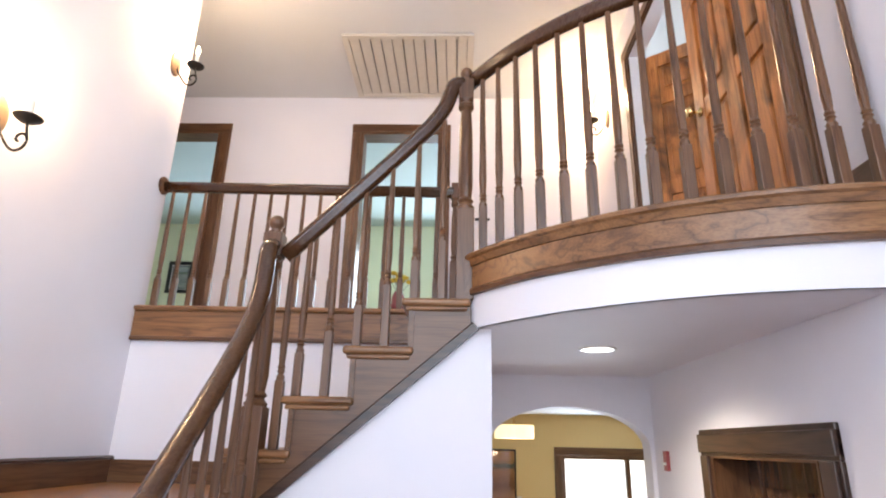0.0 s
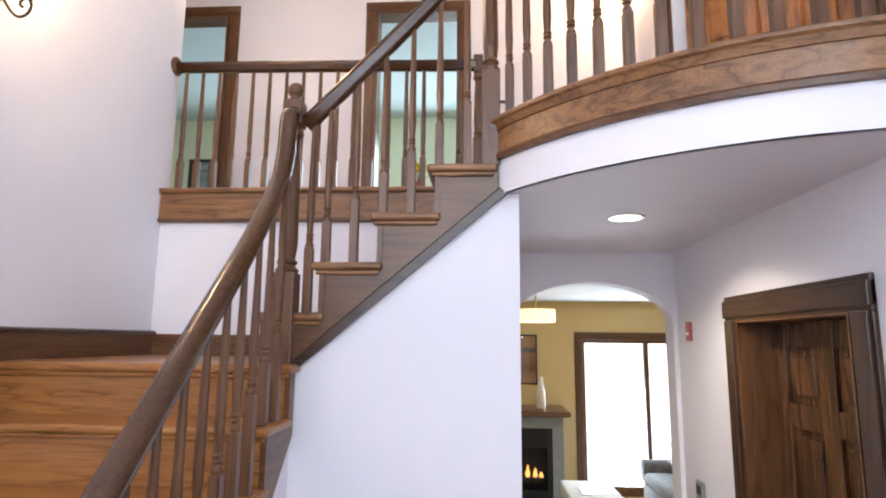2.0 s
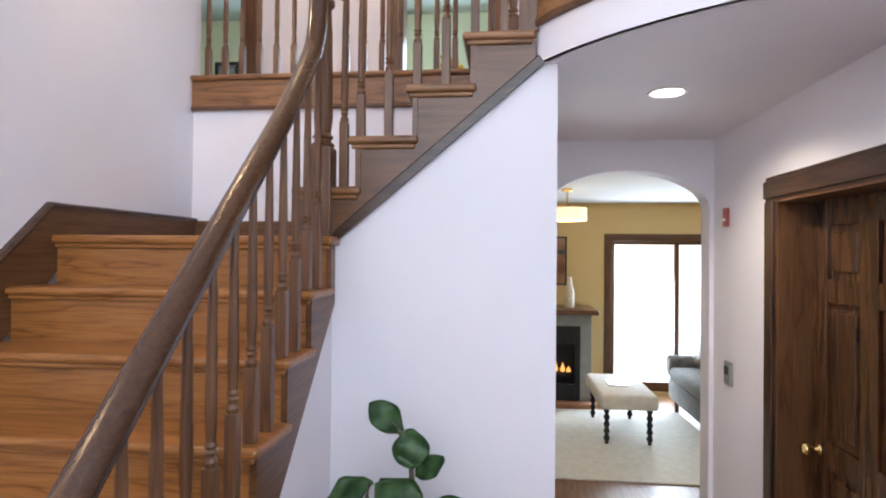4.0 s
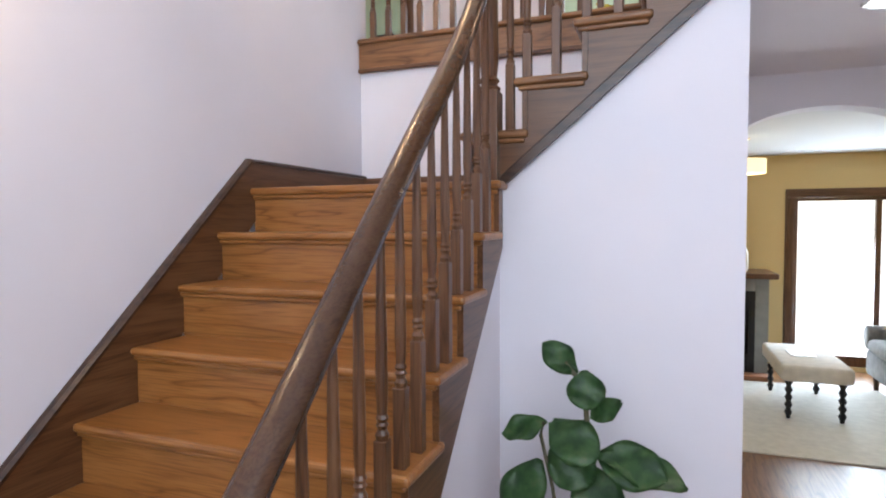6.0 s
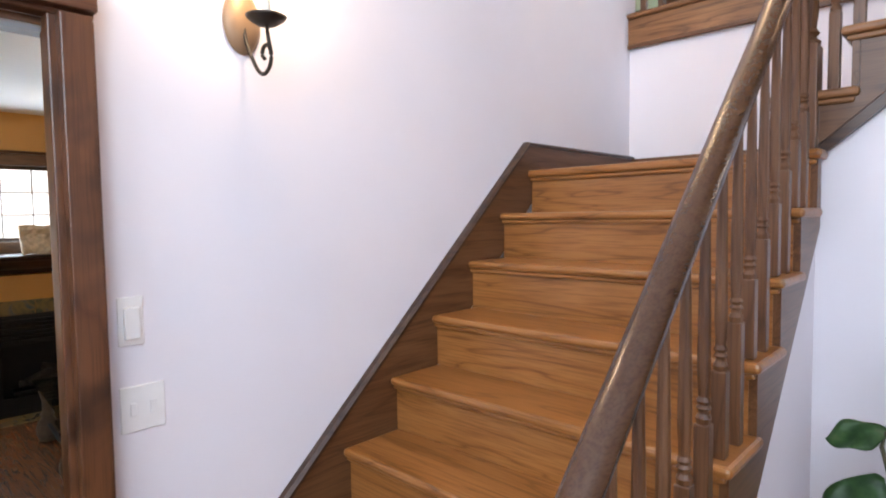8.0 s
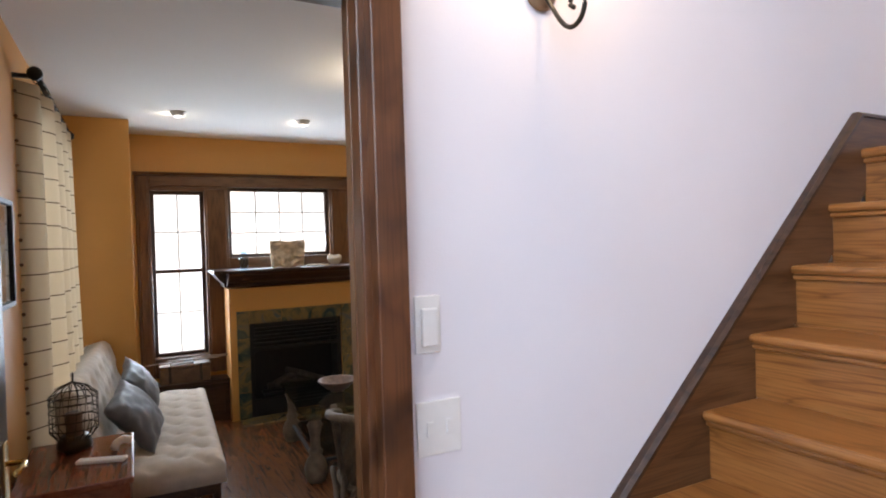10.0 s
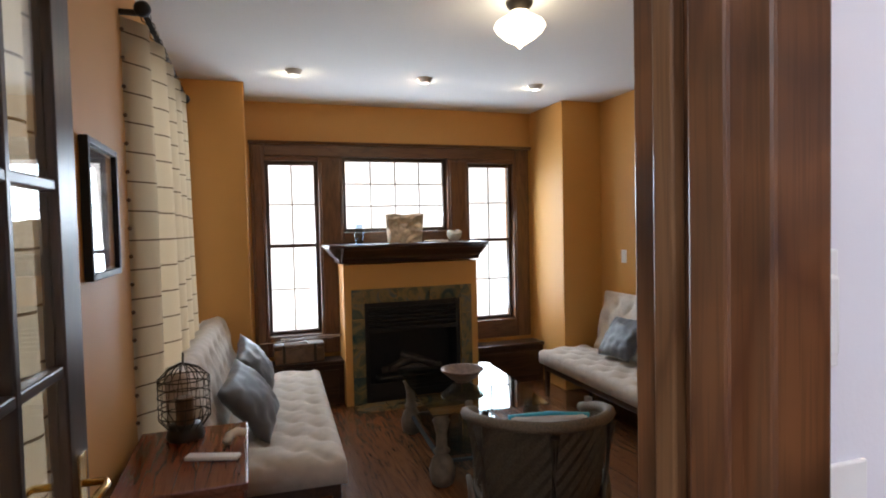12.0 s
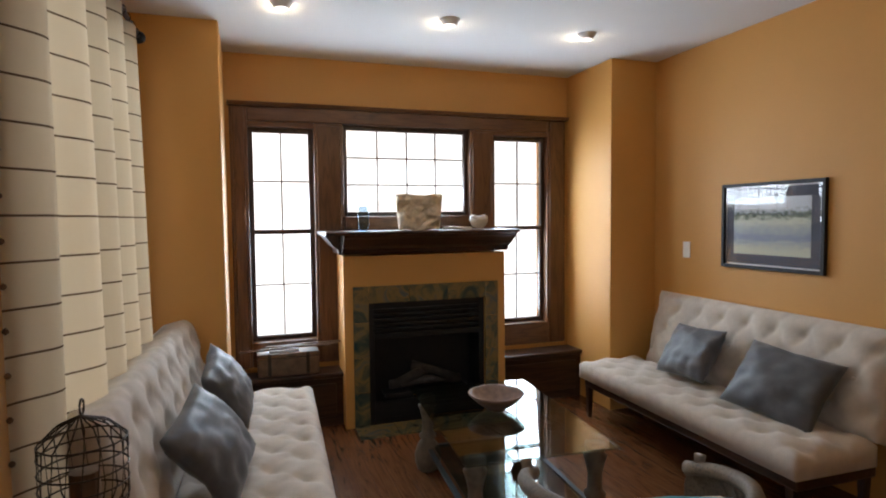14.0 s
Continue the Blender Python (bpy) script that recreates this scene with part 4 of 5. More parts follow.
for nm, bx in (("firebox_side", (LX + 0.065, 1.118, 0.0, FX - 0.02, 1.15, 0.885)), ("firebox_side", (LX + 0.065, 1.974, 0.0, FX - 0.02, 2.006, 0.885)),
               ("firebox_back", (LX + 0.065, 1.15, 0.0, LX + 0.08, 1.974, 0.885)), ("firebox_top", (LX + 0.08, 1.15, 0.84, FX - 0.02, 1.974, 0.885)),
               ("firebox_floor", (LX + 0.08, 1.15, 0.0, FX - 0.02, 1.974, 0.05))):
    part(nm, slab(*bx), M_BLACK, fp, "black metal firebox panel")
for z in (0.68, 0.715, 0.75, 0.785, 0.82):
    part("louvre", slab(FX - 0.03, 1.15, z, FX - 0.004, 1.974, z + 0.02, 0.004), M_BLACK, fp)
for z0, z1 in ((0.05, 0.17), (0.62, 0.66)):
    part("grille", slab(FX - 0.025, 1.15, z0, FX - 0.006, 1.974, z1, 0.004), M_BLACK, fp)
for y in (1.135, 1.98):
    part("frame", slab(FX - 0.022, y - 0.018, 0.02, FX - 0.003, y + 0.022, 0.885, 0.004), M_BLACK, fp)
for pth in ([(-5.50, 1.30, 0.24), (-5.47, 1.85, 0.25)], [(-5.42, 1.35, 0.27), (-5.52, 1.62, 0.33)], [(-5.42, 1.78, 0.27), (-5.53, 1.48, 0.37)]):
    part("log", tube([Vector(pth[0]), (Vector(pth[0]) + Vector(pth[1])) / 2 + Vector((0, 0, 0.01)), Vector(pth[1])], 0.035, 9), M_LOG, fp, "", True)
part("grate", slab(-5.56, 1.25, 0.17, -5.40, 1.90, 0.20, 0.004), M_BLACK, fp)


# ---- tufted settees ----
def tufted(nx, ny, w, d, bulge, cols, rows, shift=0.0):
    """A padded sheet, w by d, buttoned in staggered rows; flat underneath."""
    bm = bmesh.new()
    grid = []
    for i in range(nx + 1):
        line = []
        for j in range(ny + 1):
            u, v = i / nx, j / ny
            e = min(u * w, (1 - u) * w, v * d, (1 - v) * d)
            z = bulge * (1 - math.exp(-e / 0.03)) + 0.0
            best = 9.0
            for r in range(rows):
                off = 0.5 if r % 2 else 0.0
                for c in range(cols + 1):
                    pu, pv = (c + off + 0.25) / (cols + 0.5) * w, (r + 0.75) / (rows + 0.5) * d
                    best = min(best, math.hypot(u * w - pu, v * d - pv))
            z -= 0.034 * math.exp(-(best / 0.042) ** 1.2)
            p1, p2 = u * w / (w / (cols + 0.5)), v * d / (d / (rows + 0.5)) * 0.5
            for q in (p1 + p2, p1 - p2):
                z -= 0.007 * math.exp(-(abs((q + 0.125) % 1.0 - 0.5) * 2 - 1) ** 2 / 0.02)
            line.append(bm.verts.new((u * w, v * d, z)))
        grid.append(line)
    for i in range(nx):
        for j in range(ny):
            bm.faces.new((grid[i][j], grid[i + 1][j], grid[i + 1][j + 1], grid[i][j + 1]))
    rim = [grid[i][0] for i in range(nx + 1)] + [grid[nx][j] for j in range(1, ny + 1)] + [grid[i][ny] for i in range(nx - 1, -1, -1)] + [grid[0][j] for j in range(ny - 1, 0, -1)]
    low = [bm.verts.new((v.co.x, v.co.y, -0.10)) for v in rim]
    for k in range(len(rim)):
        n = (k + 1) % len(rim)
        bm.faces.new((rim[n], rim[k], low[k], low[n]))
    bm.faces.new(low[::-1])
    bmesh.ops.recalc_face_normals(bm, faces=bm.faces)
    return bm


def settee(label, at, turn, w, deep=0.66, tall=0.52, inset=0.0):
    """An armless settee: buttoned seat and raked back; its own x runs along it, front at y = 0."""
    s = thing("settee", label, "sofa", "tufted settees", "", at, turn)
    seat = part("seat", tufted(96, 44, w, deep, 0.05, 8, 4), M_LINEN, s, "", True)
    seat.matrix_basis = pose(0, 0, 0.385)
    part("seat_base", slab(0.02, 0.03, 0.22, w - 0.02, deep + 0.03, 0.286, 0.012), M_DARKX, s, "dark stained seat rail")
    wb = w - inset
    back = part("backrest", tufted(96, 40, wb, tall, 0.05, 8, 3), M_LINEN, s, "", True)
    back.matrix_basis = pose(inset, deep - 0.015, 0.40, 76, 0, 0)
    bs = part("back_shell", slab(inset, 0, -0.12, w, tall + 0.01, -0.09, 0.012), M_LINEN, s)
    bs.matrix_basis = pose(0, deep - 0.015, 0.39, 76, 0, 0)
    for x in (0.06, w - 0.06):
        for y in (0.05, deep):
            bm = lathe([(0.018, 0), (0.030, 0.225)], 4)
            part("leg", bm, M_DARKZ, s).matrix_basis = pose(x, y, 0, 0, 0, 45)
    r = 0.011
    for row in range(2):
        off = 0.5 if row % 2 else 0.0
        for c in range(8):
            b = lathe([(r, 0), (r * 0.8, 0.005), (r * 0.2, 0.008)], 8)
            pb = part("button", b, M_LINEN, back)
            pb.matrix_basis = pose((c + off + 0.25) / 8.5 * wb, (row + 0.75) / 3.5 * tall, 0.018)
    return s


# front left corner, then its turn
settee("cream linen armless settee with buttoned seat, beside the curtains", (-3.18, 0.607, 0), 177.4, 1.93, 0.63, 0.52)
settee("cream linen armless settee with buttoned seat, against the ochre wall", (-5.04, 2.65, 0), -1, 1.84, 0.50, 0.54, 0.14)


def pillow(at, turn, tilt, size=0.42, lean=0, high=0.78):
    bm = bmesh.new()
    n, rows = 22, {}
    for side in (1, -1):
        for i in range(n + 1):
            for j in range(n + 1):
                u, v = 2 * i / n - 1, 2 * j / n - 1
                rim = i in (0, n) or j in (0, n)
                if rim and side == -1:
                    rows[(i, j, -1)] = rows[(i, j, 1)]
                    continue
                h = 0.075 * (max(0, (1 - u ** 2) * (1 - v ** 2)) ** 0.42) * side
                pinch = 1 - 0.07 * (1 - abs(u)) * abs(v) ** 3 - 0.07 * (1 - abs(v)) * abs(u) ** 3
                wob = 0.016 * noise.noise((u * 3, v * 3, side * 2 + at[0])) + 0.006 * noise.noise((u * 7 + v * 3, v * 6, at[0]))
                rows[(i, j, side)] = bm.verts.new((u * size / 2 * pinch, v * size / 2 * pinch * high, h + wob * (0 if rim else 1)))
        for i in range(n):
            for j in range(n):
                q = [rows[(i, j, side)], rows[(i + 1, j, side)], rows[(i + 1, j + 1, side)], rows[(i, j + 1, side)]]
                bm.faces.new(q if side == 1 else q[::-1])
    ob = part("throw_pillow", bm, M_PILLOW, None, "", True)
    ob.matrix_world = Matrix.Translation(at) @ pose(0, 0, 0, 0, 0, turn) @ pose(0, 0, 0, tilt, 0, 0) @ pose(0, 0, 0, 0, 0, lean)
    return tagged(ob, "square grey silk cushion leaning on a cream settee", "pillow", "grey cushions")


pillow((-4.60, 0.20, 0.60), 170, 56, 0.47, 14)
pillow((-3.74, 0.17, 0.60), 165, 52, 0.50, 10)
pillow((-4.29, 3.00, 0.61), -6, 58, 0.46, 4)
pillow((-3.60, 2.97, 0.59), 10, 52, 0.52, -6)


# ---- glass coffee table ----
ct = thing("coffee_table", "glass coffee table on four turned wooden legs", "table")
top = part("tabletop", slab(-4.62, 1.20, 0.443, -3.48, 1.93, 0.455, 0.003), M_TABLEGLASS, ct, "clear glass top with green edge")
legr = [(0.05, 0), (0.062, 0.01), (0.075, 0.05), (0.078, 0.10), (0.062, 0.15), (0.036, 0.185), (0.05, 0.20), (0.05, 0.21), (0.034, 0.225), (0.032, 0.30), (0.045, 0.36), (0.055, 0.385), (0.04, 0.40), (0.05, 0.425), (0.05, 0.442)]
lg = None
for x in (-4.50, -3.58):
    for y in (1.275, 1.855):
        if lg is None:
            lg = part("leg", lathe(legr, 18), M_LEGSTONE, ct, "turned bulbous leg", True)
            lg.matrix_basis = pose(x, y, 0)
        else:
            again("leg", lg, pose(x, y, 0), ct)
for a, b in (((-4.50, 1.275), (-3.58, 1.275)), ((-4.50, 1.855), (-3.58, 1.855)), ((-4.50, 1.275), (-4.50, 1.855)), ((-3.58, 1.275), (-3.58, 1.855))):
    part("stretcher", sweep([(*a, 0.135), (*b, 0.135)], [(-0.012, -0.008), (0.012, -0.008), (0.012, 0.008), (-0.012, 0.008)]), M_BLACK, ct)
part("lower_shelf", slab(-4.46, 1.30, 0.146, -3.62, 1.83, 0.154, 0.002), M_TABLEGLASS, ct, "clear glass lower shelf")
ct.matrix_world = pose(-4.05, 1.555, 0, 0, 0, -4) @ pose(4.05, -1.565, 0)
bowl = part("bowl", lathe([(0.05, 0), (0.055, 0.012), (0.09, 0.03), (0.135, 0.07), (0.15, 0.085), (0.152, 0.092), (0.142, 0.09), (0.125, 0.074), (0.08, 0.038), (0.02, 0.025)], 28), M_BOWL, None, "", True)
bowl.location = (-4.115, 1.563, 0.456)
tagged(bowl, "glazed brown pottery bowl on the glass table", "bowl")

# ---- wicker tub chair ----
ch = thing("wicker_chair", "weathered wicker tub chair with a turquoise-edged cushion", "chair", "", "", (-2.79, 1.44, 0), -16)


def tub(a, r=0.34, z=0.0):
    return (r * math.cos(a), r * 0.92 * math.sin(a), z)


bm = bmesh.new()
grid = []
na = 44
for i in range(na + 1):
    a = radians(-125 + 250 * i / na)
    h = 0.70 - 0.10 * (abs(i / na - 0.5) * 2) ** 2.5
    col = []
    for k in range(13):
        z = 0.26 + (h - 0.26) * k / 12
        r = 0.30 + 0.055 * k / 12 + (0.004 if (i + k) % 2 else -0.004)
        col.append(bm.verts.new(tub(a, r, z)))
    grid.append(col)
for i in range(na):
    for k in range(12):
        bm.faces.new((grid[i][k], grid[i + 1][k], grid[i + 1][k + 1], grid[i][k + 1]))
shell = bmesh.ops.solidify(bm, geom=bm.faces[:], thickness=0.014)
part("backrest", bm, M_WICKER, ch, "woven wicker back")
rim = [tub(radians(-125 + 250 * i / 40), 0.36, 0.70 - 0.10 * (abs(i / 40 - 0.5) * 2) ** 2.5) for i in range(41)]
part("rim", tube(rim, 0.026, 8), M_WICKER, ch, "rolled wicker rim", True)
part("seat_frame", tube([tub(2 * math.pi * i / 32, 0.31, 0.30) for i in range(32)], 0.018, 8, closed=True), M_WICKER, ch, "", True)
for a in (-118, -60, 0, 60, 118):
    part("post" if abs(a) == 60 or a == 0 else "leg", tube([tub(radians(a), 0.375, 0.0), tub(radians(a), 0.33, 0.32), tub(radians(a), 0.372, 0.66)], 0.021, 8), M_LEGSTONE, ch, "", True)
for a in (-89, -30, 30, 89):
    hoop = [tub(radians(a + 21 * math.cos(math.pi * i / 14)), 0.352, 0.02 + 0.33 * math.sin(math.pi * i / 14) ** 0.6) for i in range(15)]
    part("cane_hoop", tube(hoop, 0.013, 7), M_LEGSTONE, ch, "bent cane hoop", True)
part("brace", tube([tub(2 * math.pi * i / 32, 0.34, 0.13) for i in range(32)], 0.012, 6, closed=True), M_LEGSTONE, ch, "", True)
cb = lathe([(0.02, 0.31), (0.26, 0.315), (0.285, 0.34), (0.285, 0.37), (0.25, 0.395), (0.02, 0.405)], 28)
part("cushion", cb, M_CREAM, ch, "cream seat cushion", True)
pc = slab(-0.03, -0.17, 0, 0.03, 0.17, 0.33, 0.025)
bk = part("back_cushion", pc, M_CREAM, ch, "cream back cushion with turquoise piping")
bk.matrix_basis = pose(0.20, 0.0, 0.405, 0, 12, 0)
part("piping", tube([(0, -0.165, 0.325), (0, 0.0, 0.332), (0, 0.165, 0.325), (0, 0.165, 0.02), (0, -0.165, 0.02)], 0.011, 6, closed=True), M_TURQ, bk, "turquoise piping", True)

# ---- side table and what stands on it ----
st = thing("side_table", "reddish brown box-shaped wooden side table", "table")
part("tabletop", slab(-3.09, -0.275, 0.65, -2.42, 0.155, 0.68, 0.006), M_REDWOOD, st)
part("body", slab(-3.07, -0.265, 0.06, -2.44, 0.14, 0.65, 0.006), M_REDWOOD, st)
part("plinth", slab(-3.04, -0.25, 0.0, -2.47, 0.11, 0.06, 0.003), M_DARKX, st)
cg = thing("wire_lantern", "dark wire basket lantern on the side table", "lantern", "", "", (-2.965, -0.09, 0.681))
part("base", lathe([(0.07, 0), (0.075, 0.01), (0.07, 0.035), (0.06, 0.06), (0.02, 0.062)], 20), M_IRON, cg, "", True)
for i in range(18):
    a = 2 * math.pi * i / 18
    part("wire", tube([(0.07 * math.cos(a), 0.07 * math.sin(a), 0.05), (0.10 * math.cos(a + 0.1), 0.10 * math.sin(a + 0.1), 0.09), (0.10 * math.cos(a + 0.25), 0.10 * math.sin(a + 0.25), 0.25), (0.06 * math.cos(a + 0.3), 0.06 * math.sin(a + 0.3), 0.29), (0.02, 0.0, 0.32)], 0.0022, 5), M_IRON, cg)
for z, r in ((0.10, 0.10), (0.14, 0.101), (0.18, 0.101), (0.22, 0.101), (0.25, 0.10)):
    part("hoop", tube([(r * math.cos(2 * math.pi * i / 24), r * math.sin(2 * math.pi * i / 24), z) for i in range(24)], 0.0026, 5, closed=True), M_IRON, cg)
part("ring", tube([(0.02 * math.cos(2 * math.pi * i / 14), 0.0, 0.335 + 0.02 * math.sin(2 * math.pi * i / 14)) for i in range(14)], 0.003, 5, closed=True), M_IRON, cg)
part("candle", lathe([(0.035, 0.06), (0.035, 0.17), (0.004, 0.172)], 14), M_SUITCASE, cg)
sh = part("shell", tube([(0, 0, 0.008), (0.03, 0.012, 0.022), (0.06, 0.0, 0.03), (0.085, -0.022, 0.018)], 0.018, 10), M_SHELL, None, "", True)
sh.matrix_world = pose(-2.80, 0.075, 0.689, 0, 0, 140)
tagged(sh, "small curved cream shell on the side table", "shell")
gd = part("glass_dish", slab(-0.10, -0.025, 0, 0.10, 0.025, 0.016, 0.006), M_PLASTIC, None)
gd.matrix_world = pose(-2.68, 0.03, 0.681, 0, 0, 70)
tagged(gd, "long narrow pale dish on the side table", "dish")

# ---- on the mantel and the window seat ----
va = part("vase", lathe([(0.025, 0), (0.032, 0.01), (0.04, 0.06), (0.042, 0.11), (0.034, 0.15), (0.03, 0.165), (0.033, 0.172)], 18), M_VASE, None, "", True)
va.location = (-5.27, 1.08, 1.403)
tagged(va, "small blue glass vase on the mantel", "vase")
bm = bmesh.new()
n = 26
fr, bkv = [], []
for i in range(n + 1):
    for j in range(n + 1):
        u, v = i / n, j / n
        y = -0.155 + 0.31 * u + (0.012 if u > 0.5 else -0.012) * (2 * v - 1) * abs(2 * u - 1)
        z = 0.25 * v + 0.006 * math.sin(9 * u)
        x = 0.03 + 0.045 * (noise.noise((u * 4 + 3, v * 4, 1.0)) + 0.5 * noise.noise((u * 9, v * 9, 5.0))) * (1 if 0 < i < n and 0 < j < n else 0)
        fr.append(bm.verts.new((x, y, z)))
        bkv.append(bm.verts.new((-0.03, y, z)))
for i in range(n):
    for j in range(n):
        a, b, c, d = i * (n + 1) + j, (i + 1) * (n + 1) + j, (i + 1) * (n + 1) + j + 1, i * (n + 1) + j + 1
        bm.faces.new((fr[a], fr[b], fr[c], fr[d]))
        bm.faces.new((bkv[d], bkv[c], bkv[b], bkv[a]))
for k in range(n):
    for a, b in ((k, k + 1), (n * (n + 1) + k + 1, n * (n + 1) + k), ((k + 1) * (n + 1), k * (n + 1)), (k * (n + 1) + n, (k + 1) * (n + 1) + n)):
        bm.faces.new((fr[a], fr[b], bkv[b], bkv[a]))
rl = part("relief_block", bm, M_CERAMIC, None, "", True)
rl.location = (-5.25, 1.475, 1.403)
tagged(rl, "carved cream stone relief block on the mantel", "sculpture")
ht = bmesh.new()
pts = [(0.0, 0.0), (0.05, 0.02), (0.072, 0.07), (0.06, 0.105), (0.028, 0.105), (0.0, 0.085), (-0.028, 0.105), (-0.06, 0.105), (-0.072, 0.07), (-0.05, 0.02)]
prism(pts, "x", -0.022, 0.022, ht)
bmesh.ops.bevel(ht, geom=ht.edges[:], offset=0.010, segments=3, affect="EDGES")
h = part("heart_ornament", ht, M_SHELL, None, "", True)
h.location = (-5.27, 1.94, 1.403)
tagged(h, "pale stone heart ornament on the mantel", "ornament")
dr = part("driftwood", tube([(0, -0.11, 0.010), (0.01, -0.04, 0.014), (-0.01, 0.03, 0.011), (0.0, 0.11, 0.008)], 0.010, 7), M_SHELL, None, "", True)
dr.location = (-5.24, 1.76, 1.402)
tagged(dr, "thin pale driftwood piece on the mantel", "ornament")
su = thing("suitcase", "small worn brown leather case on the window seat", "suitcase", "", "", (-5.53, 0.57, 0.391))
part("case_body", slab(-0.10, -0.21, 0, 0.09, 0.21, 0.13, 0.01), M_SUITCASE, su)
part("case_lid", slab(-0.103, -0.213, 0.131, 0.093, 0.213, 0.165, 0.008), M_SUITCASE, su)
for y in (-0.13, 0.13):
    part("strap", slab(0.088, y - 0.012, 0.01, 0.098, y + 0.012, 0.166, 0.003), M_IRON, su)
bk = tagged(part("book", slab(-5.60, 0.44, 0.557, -5.46, 0.64, 0.572, 0.002), M_BOOK), "thin pale book lying on the case", "book")
for i, (a, b) in enumerate((((-5.50, 0.24, 0.566), (-5.47, 0.92, 0.594)), ((-5.53, 0.50, 0.585), (-5.50, 0.94, 0.600)), ((-5.52, 0.42, 0.59), (-5.46, 0.86, 0.582)))):
    sk = part("stick", tube([a, ((a[0] + b[0]) / 2, (a[1] + b[1]) / 2, (a[2] + b[2]) / 2 + 0.006), b], 0.008, 7), M_SUITCASE)
    tagged(sk, "slim dark wooden stick lying across the case", "stick", "sticks on the case")


# ---- pictures, switches ----
def framed(name, axis, face, out, a0, a1, z0, z1, art, label, border=0.022, mat=0.07):
    p = thing(name, label, "picture", "framed pictures")

    def b(u0, u1, v0, v1, d0, d1, bev=0.0):
        f0, f1 = face + out * d0, face + out * d1
        return slab(u0, f0, v0, u1, f1, v1, bev) if axis == "y" else slab(f0, u0, v0, f1, u1, v1, bev)

    fr = b(a0, a0 + border, z0, z1, 0.001, 0.028, 0.003)
    for q in ((a1 - border, a1, z0, z1), (a0 + border, a1 - border, z0, z0 + border), (a0 + border, a1 - border, z1 - border, z1)):
        f0, f1 = sorted((face + out * 0.001, face + out * 0.028))
        (slab(q[0], f0, q[2], q[1], f1, q[3], 0.003, fr) if axis == "y" else slab(f0, q[0], q[2], f1, q[1], q[3], 0.003, fr))
    part("frame", fr, M_BLACK, p)
    part("fillet", b(a0 + border, a1 - border, z0 + border, z1 - border, 0.001, 0.009), M_PLASTIC, p, "thin white inner edge")
    part("mount", b(a0 + border + 0.009, a1 - border - 0.009, z0 + border + 0.009, z1 - border - 0.009, 0.009, 0.0105), M_MAT, p)
    part("print", b(a0 + border + mat, a1 - border - mat, z0 + border + mat, z1 - border - mat, 0.0105, 0.012), art, p)
    g = part("glass", b(a0 + border, a1 - border, z0 + border, z1 - border, 0.016, 0.018), M_GLASS, p)
    return p


framed("framed_picture", "y", LY1, -1, -4.346, -3.62, 1.147, 1.684, M_ART, "black framed landscape print behind glass on the ochre wall")
framed("framed_picture", "y", LY0, 1, -2.82, -2.40, 1.385, 1.838, M_ART2, "black framed pale print behind glass beside the curtain")


def plate(name, axis, face, out, a, z, w, h, label, rockers=1, mat=None):
    p = thing(name, label, "switch")
    f0, f1, f2 = face, face + out * 0.006, face + out * 0.011

    def b(u0, u1, v0, v1, d0, d1, bev):
        return slab(u0, min(d0, d1), v0, u1, max(d0, d1), v1, bev) if axis == "y" else slab(min(d0, d1), u0, v0, max(d0, d1), u1, v1, bev)

    part("plate", b(a - w / 2, a + w / 2, z - h / 2, z + h / 2, f0, f1, 0.0025), mat or M_PLASTIC, p)
    for i in range(rockers):
        c = a + (i - (rockers - 1) / 2) * 0.046
        part("rocker", b(c - 0.008, c + 0.008, z - 0.016, z + 0.016, f1, f2, 0.002), mat or M_PLASTIC, p)
    return p


plate("light_switch", "y", LY1, -1, -4.69, 1.24, 0.07, 0.115, "white light switch on the ochre wall")
plate("light_switch", "x", WALL_W, 1, 0.735, 1.219, 0.105, 0.115, "white double light switch on the foyer wall", 2)
dm = plate("dimmer", "x", WALL_W, 1, 0.715, 1.437, 0.06, 0.12, "white dimmer with a large paddle on the foyer wall", 0)
part("paddle", slab(WALL_W + 0.006, 0.697, 1.392, WALL_W + 0.016, 0.735, 1.472, 0.004), M_PLASTIC, dm)


